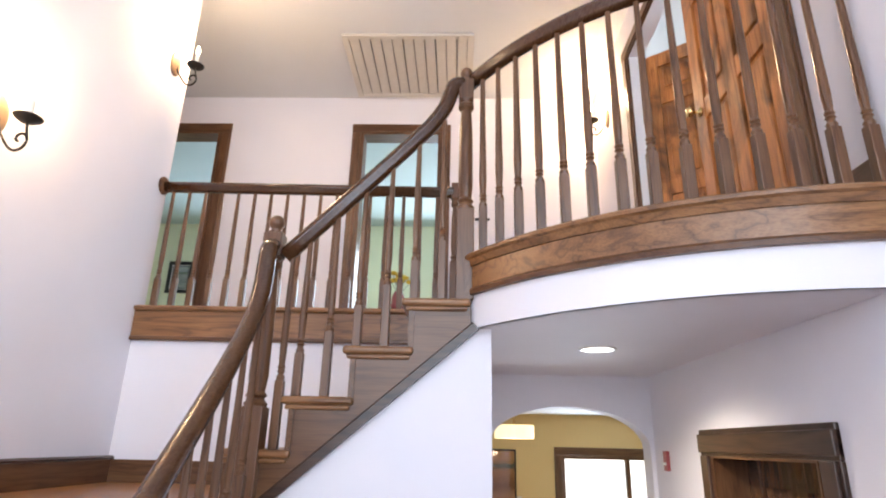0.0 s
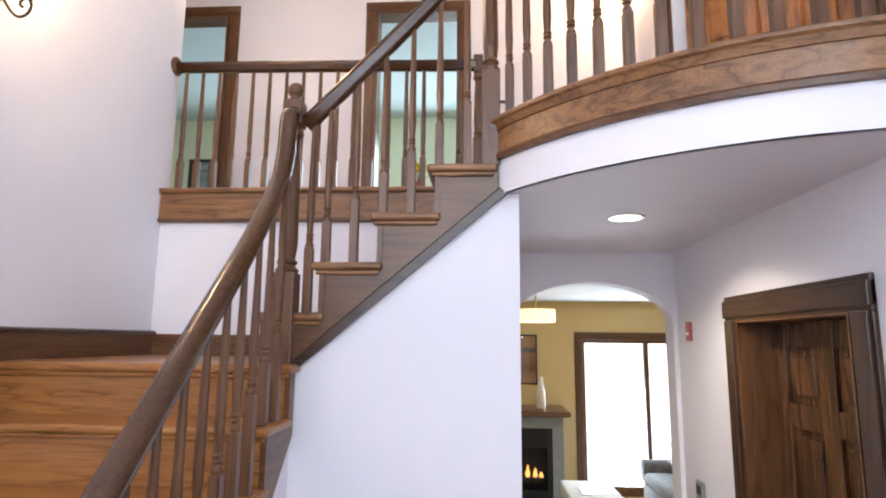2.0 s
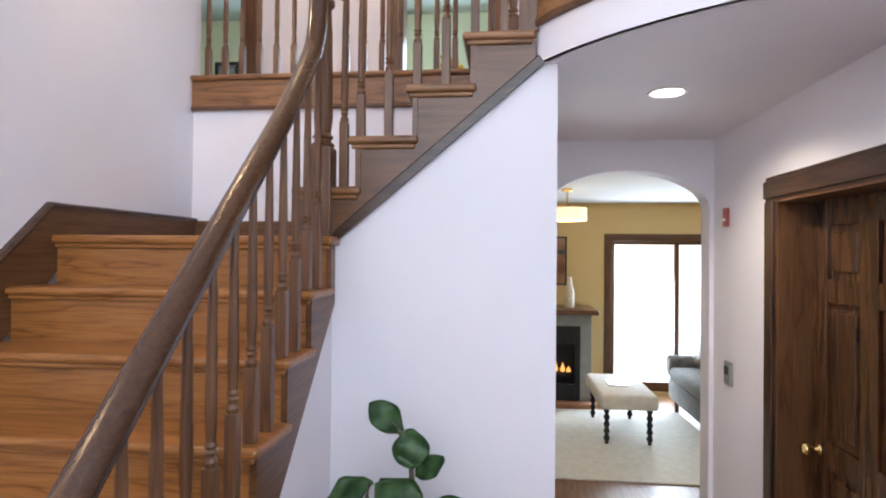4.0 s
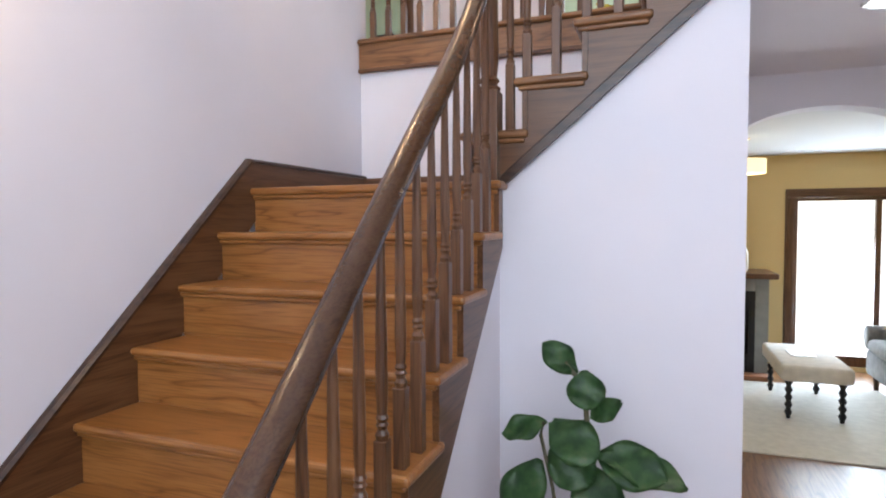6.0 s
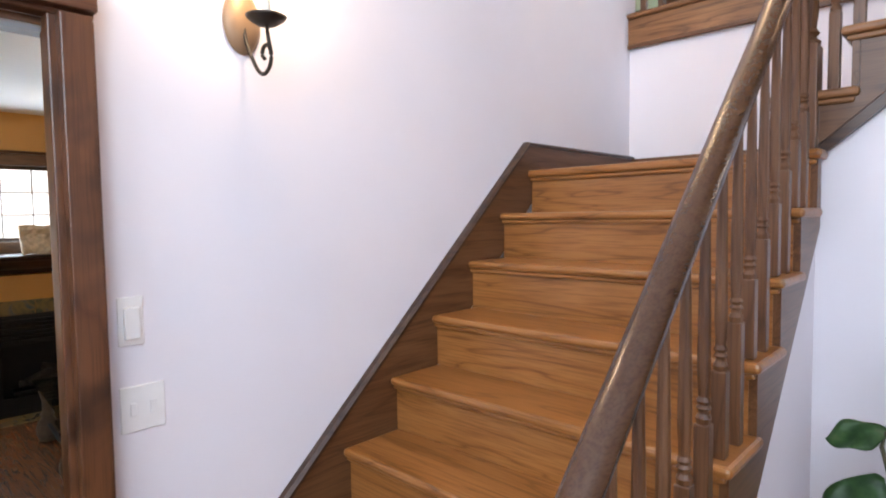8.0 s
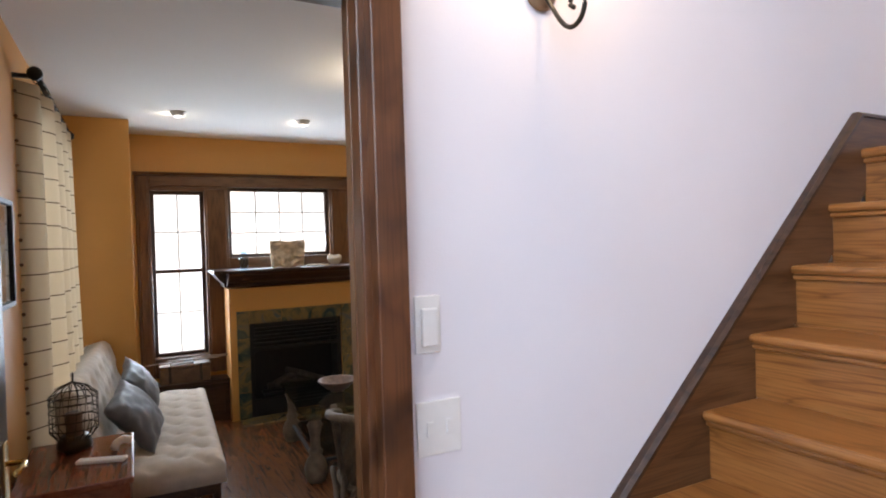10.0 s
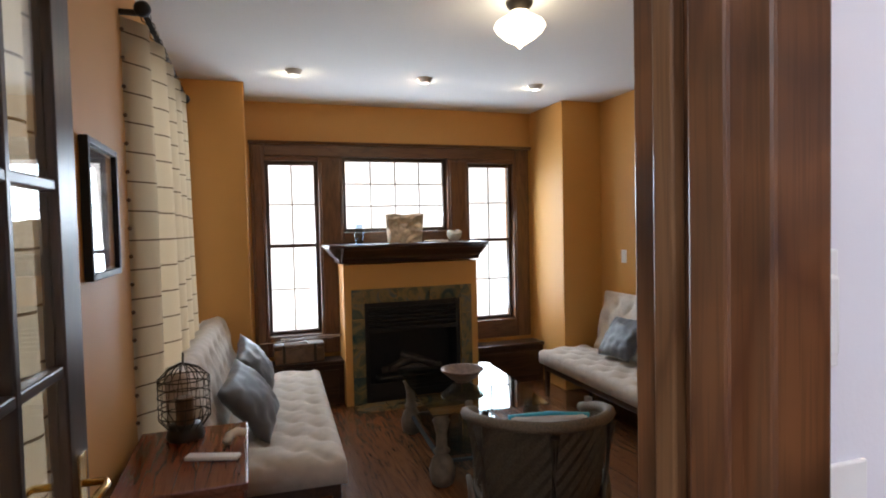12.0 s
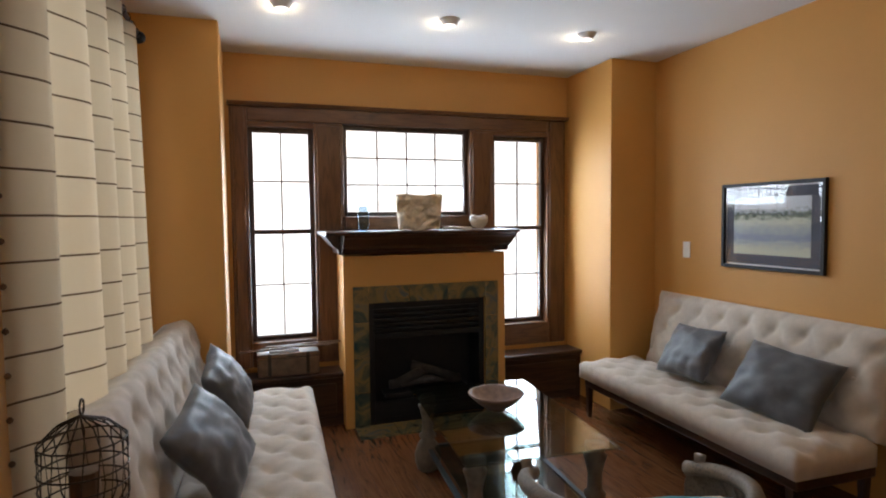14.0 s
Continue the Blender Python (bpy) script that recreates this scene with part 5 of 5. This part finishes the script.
# ---- curtains ----
def curtain(label, x0, x1, y, z0, z1, folds, depth, seed=0.0, bobbles=False):
    bm = bmesh.new()
    n, m = folds * 12, 22
    rows = []
    for k in range(m + 1):
        v = k / m
        z = z1 + (z0 - z1) * v
        line = []
        for i in range(n + 1):
            u = i / n
            wob = 0.18 * noise.noise((u * 5 + seed, v * 1.5, 0))
            yy = y + depth * (0.45 + 0.55 * v) * math.sin(2 * math.pi * folds * (u + wob * 0.08) + seed) + 0.02 * wob
            if u < 0.09:
                yy += (-0.292 - yy) * (1 - u / 0.09)
            line.append(bm.verts.new((x0 + (x1 - x0) * (u + 0.012 * math.sin(9 * v + seed) * v), yy, z)))
        rows.append(line)
    for a, b in zip(rows, rows[1:]):
        for i in range(n):
            bm.faces.new((a[i], a[i + 1], b[i + 1], b[i]))
    bmesh.ops.solidify(bm, geom=bm.faces[:], thickness=0.003)
    c = part("curtain", bm, M_CURTAIN, None, "", True)
    if bobbles:
        knot = None
        for k in range(20):
            m = pose(x0 + 0.012, -0.286, z1 - 0.06 - 0.118 * k)
            if knot is None:
                knot = part("bobble", lathe([(0.002, -0.009), (0.007, -0.005), (0.009, 0.0), (0.007, 0.005), (0.002, 0.009)], 8), M_SUITCASE, c, "brown edge bobble", True)
                knot.matrix_basis = m
            else:
                again("bobble", knot, m, c)
    return tagged(c, label, "curtain", "striped curtains")


curtain("cream curtain panel with thin brown stripes, hanging in folds", -3.10, -4.76, -0.208, 0.03, 2.44, 5, 0.080, bobbles=True)
curtain("cream curtain panel with thin brown stripes behind the glazed door", -1.12, -1.93, -0.245, 0.03, 2.44, 4, 0.03, seed=1.7)
rod = thing("curtain_rod", "dark metal curtain rod with ball ends", "curtain rod")
part("pole", tube([(-3.10, -0.205, 2.47), (-4.80, -0.205, 2.47)], 0.012, 10), M_BLACK, rod, "", True)
for x in (-3.09, -4.81):
    part("ball_end", lathe([(max(0.034 * math.sin(math.pi * i / 10), 0.002), -0.034 * math.cos(math.pi * i / 10)) for i in range(11)], 14, (x, -0.205, 2.47)), M_BLACK, rod, "", True)
for x in (-3.13, -4.77):
    part("bracket", slab(x - 0.01, -0.30, 2.455, x + 0.01, -0.205, 2.475), M_BLACK, rod)
for i in range(14):
    x = -3.18 - 1.52 * i / 13
    part("ring", tube([(x, -0.205 + 0.02 * math.cos(2 * math.pi * k / 12), 2.464 + 0.022 * math.sin(2 * math.pi * k / 12)) for k in range(12)], 0.0028, 5, closed=True), M_BLACK, rod)

# ---- lounge lamps ----
cl = thing("ceiling_lamp", "brass ceiling lamp with a pointed opal glass shade, lit", "lamp", "", "", (-3.05, 1.52, LOUNGE_C))
part("canopy", lathe([(0.04, -0.055), (0.045, -0.04), (0.065, -0.02), (0.07, 0.0)], 20), M_IRON, cl, "brass canopy", True)
part("shade", lathe([(0.004, -0.235), (0.012, -0.222), (0.03, -0.21), (0.075, -0.185), (0.115, -0.15), (0.13, -0.125), (0.12, -0.105), (0.08, -0.08), (0.05, -0.065), (0.046, -0.05)], 28), M_LAMPGLASS, cl, "lit opal glass", True)
bulb("lamp_lounge", (-3.05, 1.52, LOUNGE_C - 0.28), 3.2, WARM, 0.08)
for y in (0.525, 1.49, 2.425):
    sp = thing("spotlight", "small round ceiling spotlight, lit", "lamp", "ceiling spotlights", "", (-4.60, y, LOUNGE_C))
    part("housing", lathe([(0.03, -0.035), (0.045, -0.03), (0.05, -0.012), (0.06, -0.004), (0.062, 0.0)], 18), M_PLASTIC, sp, "", True)
    part("lens", lathe([(0.01, -0.040), (0.026, -0.036), (0.028, -0.0352)], 14), M_DOWN, sp)
    bulb("spot_bulb", (-4.675, y, LOUNGE_C - 0.055), 1.2, (1.0, 0.80, 0.52), 0.02)

# ---- lounge floor planks ----
board = {}
row = 0
y = LY0
rng = random.Random(5)
while y < LY1 - 0.02:
    w = min(0.105, LY1 - y)
    x = LX - rng.random() * 0.8
    while x < -0.89:
        ln = rng.choice((0.9, 1.2, 1.5))
        xa, xb = max(x, LX), min(x + ln, -0.875)
        if xb - xa > 0.02:
            key = (round(xb - xa, 2), round(w, 3))
            if key not in board:
                b = part("plank", slab(0, 0.0008, -0.012, key[0] - 0.0016, w - 0.0008, 0), M_PLANK, lounge_floor)
                b.matrix_basis = pose(xa, y, 0)
                board[key] = b
            else:
                again("plank", board[key], pose(xa, y, 0), lounge_floor)
        x += ln
    y += 0.105


# ---- foyer: wall sconces ----
def sconce(at, out, watts):
    """A bronze candle sconce: oval back plate, scrolled arm, drip pan, candle."""
    s = thing("wall_sconce", "bronze candle wall sconce with scrolled arm, lit", "lamp", "candle sconces", "", at, 0 if out > 0 else 180)
    bm = bmesh.new()
    lathe([(0.052, 0), (0.055, 0.004), (0.046, 0.012), (0.02, 0.018)], 24, bm=bm)
    pl = part("back_plate", bm, plain("warm_bronze_plate", (0.30, 0.19, 0.11), 0.45, 0.3, 0.2), s, "oval bronze back plate", True)
    pl.matrix_basis = Matrix.Translation((0, 0, 0.035)) @ pose(0, 0, 0, 0, 90, 0) @ Matrix.Diagonal((1.35, 0.85, 1, 1))
    scroll = [(0.012, 0, 0.03), (0.02, 0, -0.01), (0.04, 0, -0.045), (0.07, 0, -0.085), (0.095, 0, -0.098), (0.118, 0, -0.088), (0.128, 0, -0.062), (0.116, 0, -0.04), (0.098, 0, -0.040), (0.09, 0, -0.056), (0.1, 0, -0.066)]
    part("arm", tube(smooth(scroll), 0.0045, 7), M_IRON, s, "", True)
    part("stem", tube([(0.128, 0, -0.062), (0.118, 0, -0.025), (0.112, 0, 0.005)], 0.0045, 7), M_IRON, s, "", True)
    part("drip_pan", lathe([(0.006, 0.0), (0.022, 0.004), (0.040, 0.016), (0.044, 0.022), (0.038, 0.021), (0.02, 0.012), (0.010, 0.012)], 20, (0.112, 0, 0.0)), M_IRON, s, "", True)
    part("candle", lathe([(0.0095, 0.012), (0.0095, 0.085), (0.004, 0.087)], 12, (0.112, 0, 0.0)), M_CANDLE, s, "ivory candle sleeve")
    part("flame_bulb", lathe([(0.004, 0.087), (0.010, 0.10), (0.011, 0.112), (0.006, 0.132), (0.001, 0.145)], 12, (0.112, 0, 0.0)), glow("lit_candle_bulb", (1.0, 0.83, 0.55), 14.0), s, "lit flame-shaped bulb", True)
    s.scale = (1.2, 1.2, 1.2)
    bulb("sconce_bulb", (at[0] + out * 0.134, at[1], at[2] + 0.24), watts, (1.0, 0.68, 0.38), 0.03)


sconce((WALL_W, 1.032, 2.182), 1, 6.5)
sconce((WALL_W, 2.17, 3.24), 1, 15)
sconce((WALL_W, 3.29, 4.30), 1, 32)
sconce((WALL_U, 4.60, 4.72), -1, 30)

# ---- hall details ----
dl = thing("downlight", "round recessed ceiling downlight, lit", "lamp", "", "", (1.64, 2.88, 2.52))
part("trim_ring", lathe([(0.062, -0.001), (0.078, -0.006), (0.085, -0.001)], 28), M_PLASTIC, dl, "", True)
part("lens", lathe([(0.066, -0.0015), (0.064, -0.0045), (0.01, -0.005)], 28), M_DOWN, dl)
dd = bpy.data.lights.new("downlight_beam", "SPOT")
dd.energy, dd.color, dd.spot_size, dd.spot_blend, dd.shadow_soft_size = 65, (1.0, 0.88, 0.70), radians(150), 0.7, 0.05
new("downlight_beam", dd).matrix_world = look((1.64, 2.88, 2.505), (1.64, 2.88, 0))

al = thing("fire_alarm", "small red fire alarm pull on the hall wall", "alarm")
part("housing", slab(WALL_E - 0.02, 3.685, 1.985, WALL_E, 3.74, 2.09, 0.004), M_RED, al)
part("pull_bar", slab(WALL_E - 0.03, 3.69, 2.015, WALL_E - 0.02, 3.73, 2.03, 0.003), M_PLASTIC, al)
th = thing("thermostat", "grey oval thermostat on the hall wall", "thermostat")
part("housing", slab(WALL_E - 0.022, 3.62, 1.11, WALL_E, 3.71, 1.24, 0.01), M_SILL, th)
part("display", slab(WALL_E - 0.025, 3.635, 1.17, WALL_E - 0.022, 3.695, 1.215, 0.001), M_BLACK, th)
sg = thing("wall_bracket", "small dark bracket plate on the gallery wall", "bracket")
part("plate", slab(1.14, 5.03, 3.99, 1.27, 5.05, 4.01, 0.002), M_BLACK, sg)
plate("light_switch", "x", WALL_U, -1, 4.33, 3.98, 0.07, 0.115, "white light switch on the upper wall")
sk = part("baseboard", slab(WALL_U - 0.02, 1.80, F2, WALL_U, 2.05, F2 + 0.14, 0.004), M_OAKY)
tagged(sk, "stained oak skirting on the balcony wall", "trim", "", "structure")

vt = thing("ceiling_vent", "large cream slatted return-air grille in the ceiling", "vent", "", "", (0.565, 4.56, ROOF))
M_VENT = plain("cream_vent_enamel", (0.66, 0.62, 0.55), 0.5, 0, 0.05)
# the enamel's cream at half strength: shade between the slats put into the colour
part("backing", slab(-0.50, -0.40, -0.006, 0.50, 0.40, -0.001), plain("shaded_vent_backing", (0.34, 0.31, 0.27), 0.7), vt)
for x0, x1, y0, y1 in ((-0.54, -0.49, -0.44, 0.44), (0.49, 0.54, -0.44, 0.44), (-0.49, 0.49, -0.44, -0.39), (-0.49, 0.49, 0.39, 0.44)):
    part("frame", slab(x0, y0, -0.022, x1, y1, -0.001, 0.004), M_VENT, vt)
for i in range(11):
    x = -0.445 + 0.089 * i
    part("slat", slab(x - 0.039, -0.39, -0.018, x + 0.039, 0.39, -0.009, 0.003), M_VENT, vt)

# ---- fiddle-leaf plant ----
pt = thing("potted_plant", "fiddle-leaf fig with large green leaves in a clay pot", "plant", "", "", (0.66, 2.12, 0))
part("pot", lathe([(0.10, 0), (0.13, 0.02), (0.16, 0.24), (0.175, 0.25), (0.175, 0.29), (0.16, 0.29), (0.15, 0.26), (0.02, 0.255)], 28), M_POT, pt, "clay pot", True)
part("stem", tube([(0, 0, 0.25), (0.01, 0.01, 0.6), (0.0, 0.0, 0.95), (0.01, 0.0, 1.10), (0.0, 0.01, 1.22), (-0.06, 0.0, 1.29)], 0.009, 8), M_STEM, pt, "", True)
part("stem", tube([(0, 0, 0.3), (-0.05, -0.02, 0.6), (-0.09, -0.03, 0.9), (-0.13, -0.02, 1.06), (-0.12, -0.02, 1.10)], 0.006, 8), M_STEM, pt, "", True)


def leaf(base, tip, width, face, seed):
    """A fiddle-shaped leaf from its stalk to its tip: broad near the tip, with a raised rib and wavy rim."""
    a, b = Vector(base), Vector(tip)
    ax = b - a
    ln = ax.length
    ax.normalize()
    nrm = Vector(face)
    nrm = (nrm - ax * nrm.dot(ax)).normalized()
    sd = ax.cross(nrm)
    bm = bmesh.new()
    rows = []
    for i in range(15):
        u = i / 14
        w = width * (0.16 + 0.30 * math.sin(math.pi * min(u * 1.6, 1.0)) * (1 - u) + 0.88 * math.sin(math.pi * u ** 1.35) ** 0.9) / 2 * (1 if u < 0.96 else 0.55)
        w = max(w, 0.004)
        line = []
        for j in range(9):
            v = j / 4 - 1
            curl = 0.10 * w * abs(v) ** 1.5 + 0.010 * math.sin(11 * u + 3 * v + seed) * abs(v) - 0.10 * ln * (u - 0.45) ** 2
            line.append(bm.verts.new(a + ax * (ln * u) + sd * (w * v) + nrm * curl))
        rows.append(line)
    for p, q in zip(rows, rows[1:]):
        for j in range(8):
            bm.faces.new((p[j], p[j + 1], q[j + 1], q[j]))
    bmesh.ops.solidify(bm, geom=bm.faces[:], thickness=0.0015)
    part("leaf", bm, M_LEAF, pt, "", True)


LEAVES = (((-0.02, 0.0, 1.26), (-0.125, -0.02, 1.35), 0.075, (0.3, -1, 0.5)),
          ((0.0, 0.0, 1.27), (0.015, -0.03, 1.155), 0.095, (0.1, -1, 0.3)),
          ((0.02, 0.0, 1.12), (0.11, -0.02, 1.19), 0.055, (0.1, -1, 0.5)),
          ((-0.11, -0.02, 1.10), (-0.255, -0.03, 1.055), 0.075, (0.0, -0.7, 0.8)),
          ((-0.10, 0.0, 1.10), (0.045, -0.08, 1.02), 0.12, (0.1, -0.8, 0.7)),
          ((0.01, 0.0, 1.04), (-0.07, -0.06, 0.92), 0.13, (-0.1, -1, 0.3)),
          ((0.04, 0.0, 1.02), (0.24, -0.06, 0.985), 0.12, (0.1, -0.8, 0.7)),
          ((0.05, -0.02, 1.02), (0.30, -0.02, 0.96), 0.10, (0.1, -0.5, 0.9)),
          ((0.0, 0.0, 0.98), (0.09, -0.07, 0.80), 0.13, (0.0, -1, 0.4)),
          ((-0.13, -0.02, 0.98), (-0.23, -0.07, 0.78), 0.12, (-0.2, -1, 0.4)),
          ((0.0, 0.0, 0.85), (0.20, -0.05, 0.74), 0.12, (0.2, -1, 0.6)),
          ((0.0, 0.0, 0.75), (-0.18, -0.05, 0.62), 0.13, (-0.2, -1, 0.5)),
          ((0.0, 0.02, 0.70), (0.05, -0.18, 0.60), 0.13, (0.0, -0.6, 0.9)))
for i, (a, b, w, f) in enumerate(LEAVES):
    leaf(a, b, w * 1.15, f, i * 1.3)

# ---- family room ----
rg = part("rug", slab(0.6, 5.1, 0.0, 2.95, 7.25, 0.014, 0.005), M_CARPET)
tagged(rg, "large pale cream area rug on the family room floor", "rug")
ob_ = thing("upholstered_bench", "white upholstered bench on black turned legs", "bench")
part("seat", slab(1.86, 5.95, 0.35, 2.40, 7.0, 0.49, 0.03), M_CREAM, ob_, "white padded top", True)
lr = [(0.018, 0)] + [(0.032 if i % 2 else 0.017, 0.02 + 0.033 * i) for i in range(10)] + [(0.03, 0.36)]
for x in (1.93, 2.33):
    for y in (6.03, 6.92):
        part("leg", lathe(lr, 12, (x, y, 0.0)), M_BLACK, ob_, "black bobbin leg", True).location.z = 0.014 if y < 7 else 0
mg = tagged(part("magazine", slab(2.0, 6.35, 0.491, 2.2, 6.61, 0.50, 0.002), M_PLASTIC), "open white magazine on the bench", "magazine")
so = thing("sofa", "grey patterned upholstered sofa with rolled arm", "sofa")
part("base", slab(2.85, 5.75, 0.16, 3.75, 7.35, 0.42, 0.04), M_SOFA, so, "", True)
part("cushion", slab(2.80, 5.95, 0.421, 3.5, 7.15, 0.56, 0.05), M_SOFA, so, "", True)
part("backrest", slab(3.45, 5.8, 0.42, 3.78, 7.3, 0.92, 0.08), M_SOFA, so, "", True)
for y in (5.82, 7.27):
    part("arm", tube([(2.84, y, 0.55), (3.6, y, 0.56)], 0.12, 14), M_SOFA, so, "rolled arm", True)
for x in (2.93, 3.68):
    for y in (5.83, 7.27):
        part("leg", lathe([(0.02, 0), (0.03, 0.165)], 8, (x, y, 0)), M_DARKZ, so)
tp = part("throw_pillow", slab(-0.07, -0.21, -0.18, 0.07, 0.21, 0.18, 0.06), M_SUITCASE, None, "", True)
tp.matrix_world = pose(3.16, 7.0, 0.745, 0, 12, 0)
tagged(tp, "dark brown square cushion on the grey sofa", "pillow")
pd = thing("door_5", "dark framed sliding patio door, overexposed daylight behind", "door", "", "structure")
for x0, x1, z0, z1 in ((2.34, 2.375, 0.05, 1.995), (3.915, 3.95, 0.05, 1.995), (3.138, 3.195, 0.05, 1.995), (2.375, 3.138, 1.96, 1.995), (3.195, 3.915, 1.96, 1.995), (2.375, 3.138, 0.05, 0.17), (3.195, 3.915, 0.05, 0.17)):
    part("frame", slab(x0, 8.13, z0, x1, 8.19, z1, 0.004), M_OAKZ, pd)
for x0, x1 in ((2.375, 3.138), (3.195, 3.915)):
    p = part("pane", slab(x0, 8.158, 0.17, x1, 8.162, 1.96), M_GLASS, pd)
    p.visible_shadow = False
casing("trim_patio_door", "y", 8.10, 8.07, 2.34, 3.95, 0.0, 1.995, 0.105, (M_OAKX, M_OAKZ), "dark stained casing of the patio door")
f2 = thing("family_fireplace", "grey stone fireplace with wooden mantel and lit gas fire", "fireplace")
part("jamb", slab(1.94, 7.42, 0, 2.07, 8.099, 1.02, 0.003), M_SILL, f2, "grey stone side")
part("jamb", slab(0.86, 7.42, 0, 1.16, 8.099, 1.02, 0.003), M_SILL, f2, "grey stone side")
part("lintel", slab(1.16, 7.42, 0.89, 1.94, 8.099, 1.02, 0.003), M_SILL, f2, "grey stone lintel")
part("firebox", slab(1.16, 7.72, 0.0, 1.94, 8.098, 0.89), M_BLACK, f2)
for x0, x1, z0, z1 in ((1.88, 1.94, 0, 0.89), (1.16, 1.22, 0, 0.89), (1.22, 1.88, 0.68, 0.89), (1.22, 1.88, 0, 0.24)):
    part("frame", slab(x0, 7.43, z0, x1, 7.46, z1, 0.003), M_BLACK, f2)
part("mantel", slab(0.80, 7.33, 1.02, 2.15, 8.098, 1.075, 0.012), M_OAKX, f2, "stained wooden mantel shelf")
part("hearth", slab(0.86, 7.26, 0.0, 2.08, 7.42, 0.06, 0.006), M_POT, f2)
part("log", tube([(1.4, 7.6, 0.30), (1.85, 7.62, 0.32)], 0.05, 8), M_LOG, f2, "", True)
for x, h in ((1.55, 0.10), (1.66, 0.14), (1.75, 0.11), (1.82, 0.07)):
    part("flame", lathe([(0.02, 0), (0.03, h * 0.3), (0.016, h * 0.65), (0.002, h)], 8, (x, 7.6, 0.34)), M_FLAME, f2, "", True)
f2.matrix_world = pose(-0.088, 0, 0) @ Matrix.Diagonal((1, 1, 1.081, 1))
v2 = part("vase", lathe([(0.05, 0), (0.06, 0.02), (0.06, 0.2), (0.035, 0.28), (0.025, 0.36), (0.03, 0.38)], 16, (1.74, 7.62, 1.163)), M_SHELL, None, "", True)
tagged(v2, "tall pale bottle vase on the stone fireplace", "vase")
framed("framed_picture", "y", 8.10, -1, 1.22, 1.75, 1.42, 2.06, M_ART3, "warm orange print in a dark frame above the fireplace", 0.02, 0.0)
dl2 = thing("drum_lamp", "ceiling lamp with a lit cream drum shade", "lamp", "", "", (1.58, 6.4, 2.50))
part("stem", tube([(0, 0, 0), (0, 0, -0.2)], 0.01, 8), M_BRASS, dl2)
part("canopy", lathe([(0.03, -0.03), (0.06, -0.01), (0.06, 0)], 16), M_BRASS, dl2, "", True)
part("shade", lathe([(0.20, -0.33), (0.20, -0.20), (0.02, -0.198)], 28), M_SHADE, dl2, "lit cream drum shade")
bulb("drum_lamp_bulb", (1.58, 6.4, 2.06), 8, WARM, 0.1)
dn2 = thing("downlight", "round recessed ceiling downlight in the family room, lit", "lamp", "", "", (2.85, 6.9, 2.50))
part("lens", lathe([(0.07, -0.001), (0.066, -0.006), (0.01, -0.007)], 24), M_DOWN, dn2)

# ---- seen through the upper doorways ----
framed("framed_picture", "y", 8.40, -1, -3.32, -2.95, 4.12, 4.60, M_ART2, "small framed print on the pale green bedroom wall", 0.05, 0.03)
fl = thing("flower_vase", "yellow flowers in a red vase on a stand", "flowers", "", "", (0.36, 6.2, F2))
part("stand", lathe([(0.16, 0), (0.16, 0.03), (0.04, 0.06), (0.04, 0.55), (0.17, 0.57), (0.17, 0.60)], 18), M_OAKZ, fl, "wooden stand", True)
part("vase", lathe([(0.05, 0.60), (0.075, 0.66), (0.07, 0.76), (0.045, 0.82)], 16), M_RED, fl, "red vase", True)
M_PETAL = plain("yellow_petal", (0.75, 0.50, 0.04), 0.6)
for i in range(9):
    a = i * 2.4
    r = 0.03 + 0.011 * i
    part("flower", lathe([(0.006, 0), (0.035, 0.012), (0.042, 0.03), (0.02, 0.045), (0.004, 0.04)], 9, (r * math.cos(a), r * math.sin(a), 0.92 + 0.02 * (i % 4))), M_PETAL, fl)
    part("stalk", tube([(0, 0, 0.78), (r * math.cos(a), r * math.sin(a), 0.925 + 0.02 * (i % 4))], 0.003, 5), M_STEM, fl)
wl = thing("window_3", "tall entrance window with dark frame", "window", "", "structure")
for x0, x1, z0, z1 in ((-0.5, -0.44, 2.0, 4.6), (1.84, 1.9, 2.0, 4.6), (0.67, 0.73, 2.0, 4.6), (-0.44, 0.67, 2.0, 2.06), (0.73, 1.84, 2.0, 2.06), (-0.44, 0.67, 4.54, 4.6), (0.73, 1.84, 4.54, 4.6), (-0.44, 0.67, 3.27, 3.33), (0.73, 1.84, 3.27, 3.33)):
    part("window_frame", slab(x0, -2.62, z0, x1, -2.56, z1), M_OAKZ, wl)

# invented window round the east fill lamp, out of view
w5 = thing("window_added", "added unseen side window with dark frame, for the fill lamp", "window", "", "structure")
for y0, y1, z0, z1 in ((-2.0, -1.94, 2.0, 4.5), (-0.46, -0.4, 2.0, 4.5), (-1.94, -0.46, 2.0, 2.06), (-1.94, -0.46, 4.44, 4.5), (-1.94, -0.46, 3.22, 3.28)):
    part("window_frame", slab(2.28, y0, z0, 2.34, y1, z1), M_OAKZ, w5)
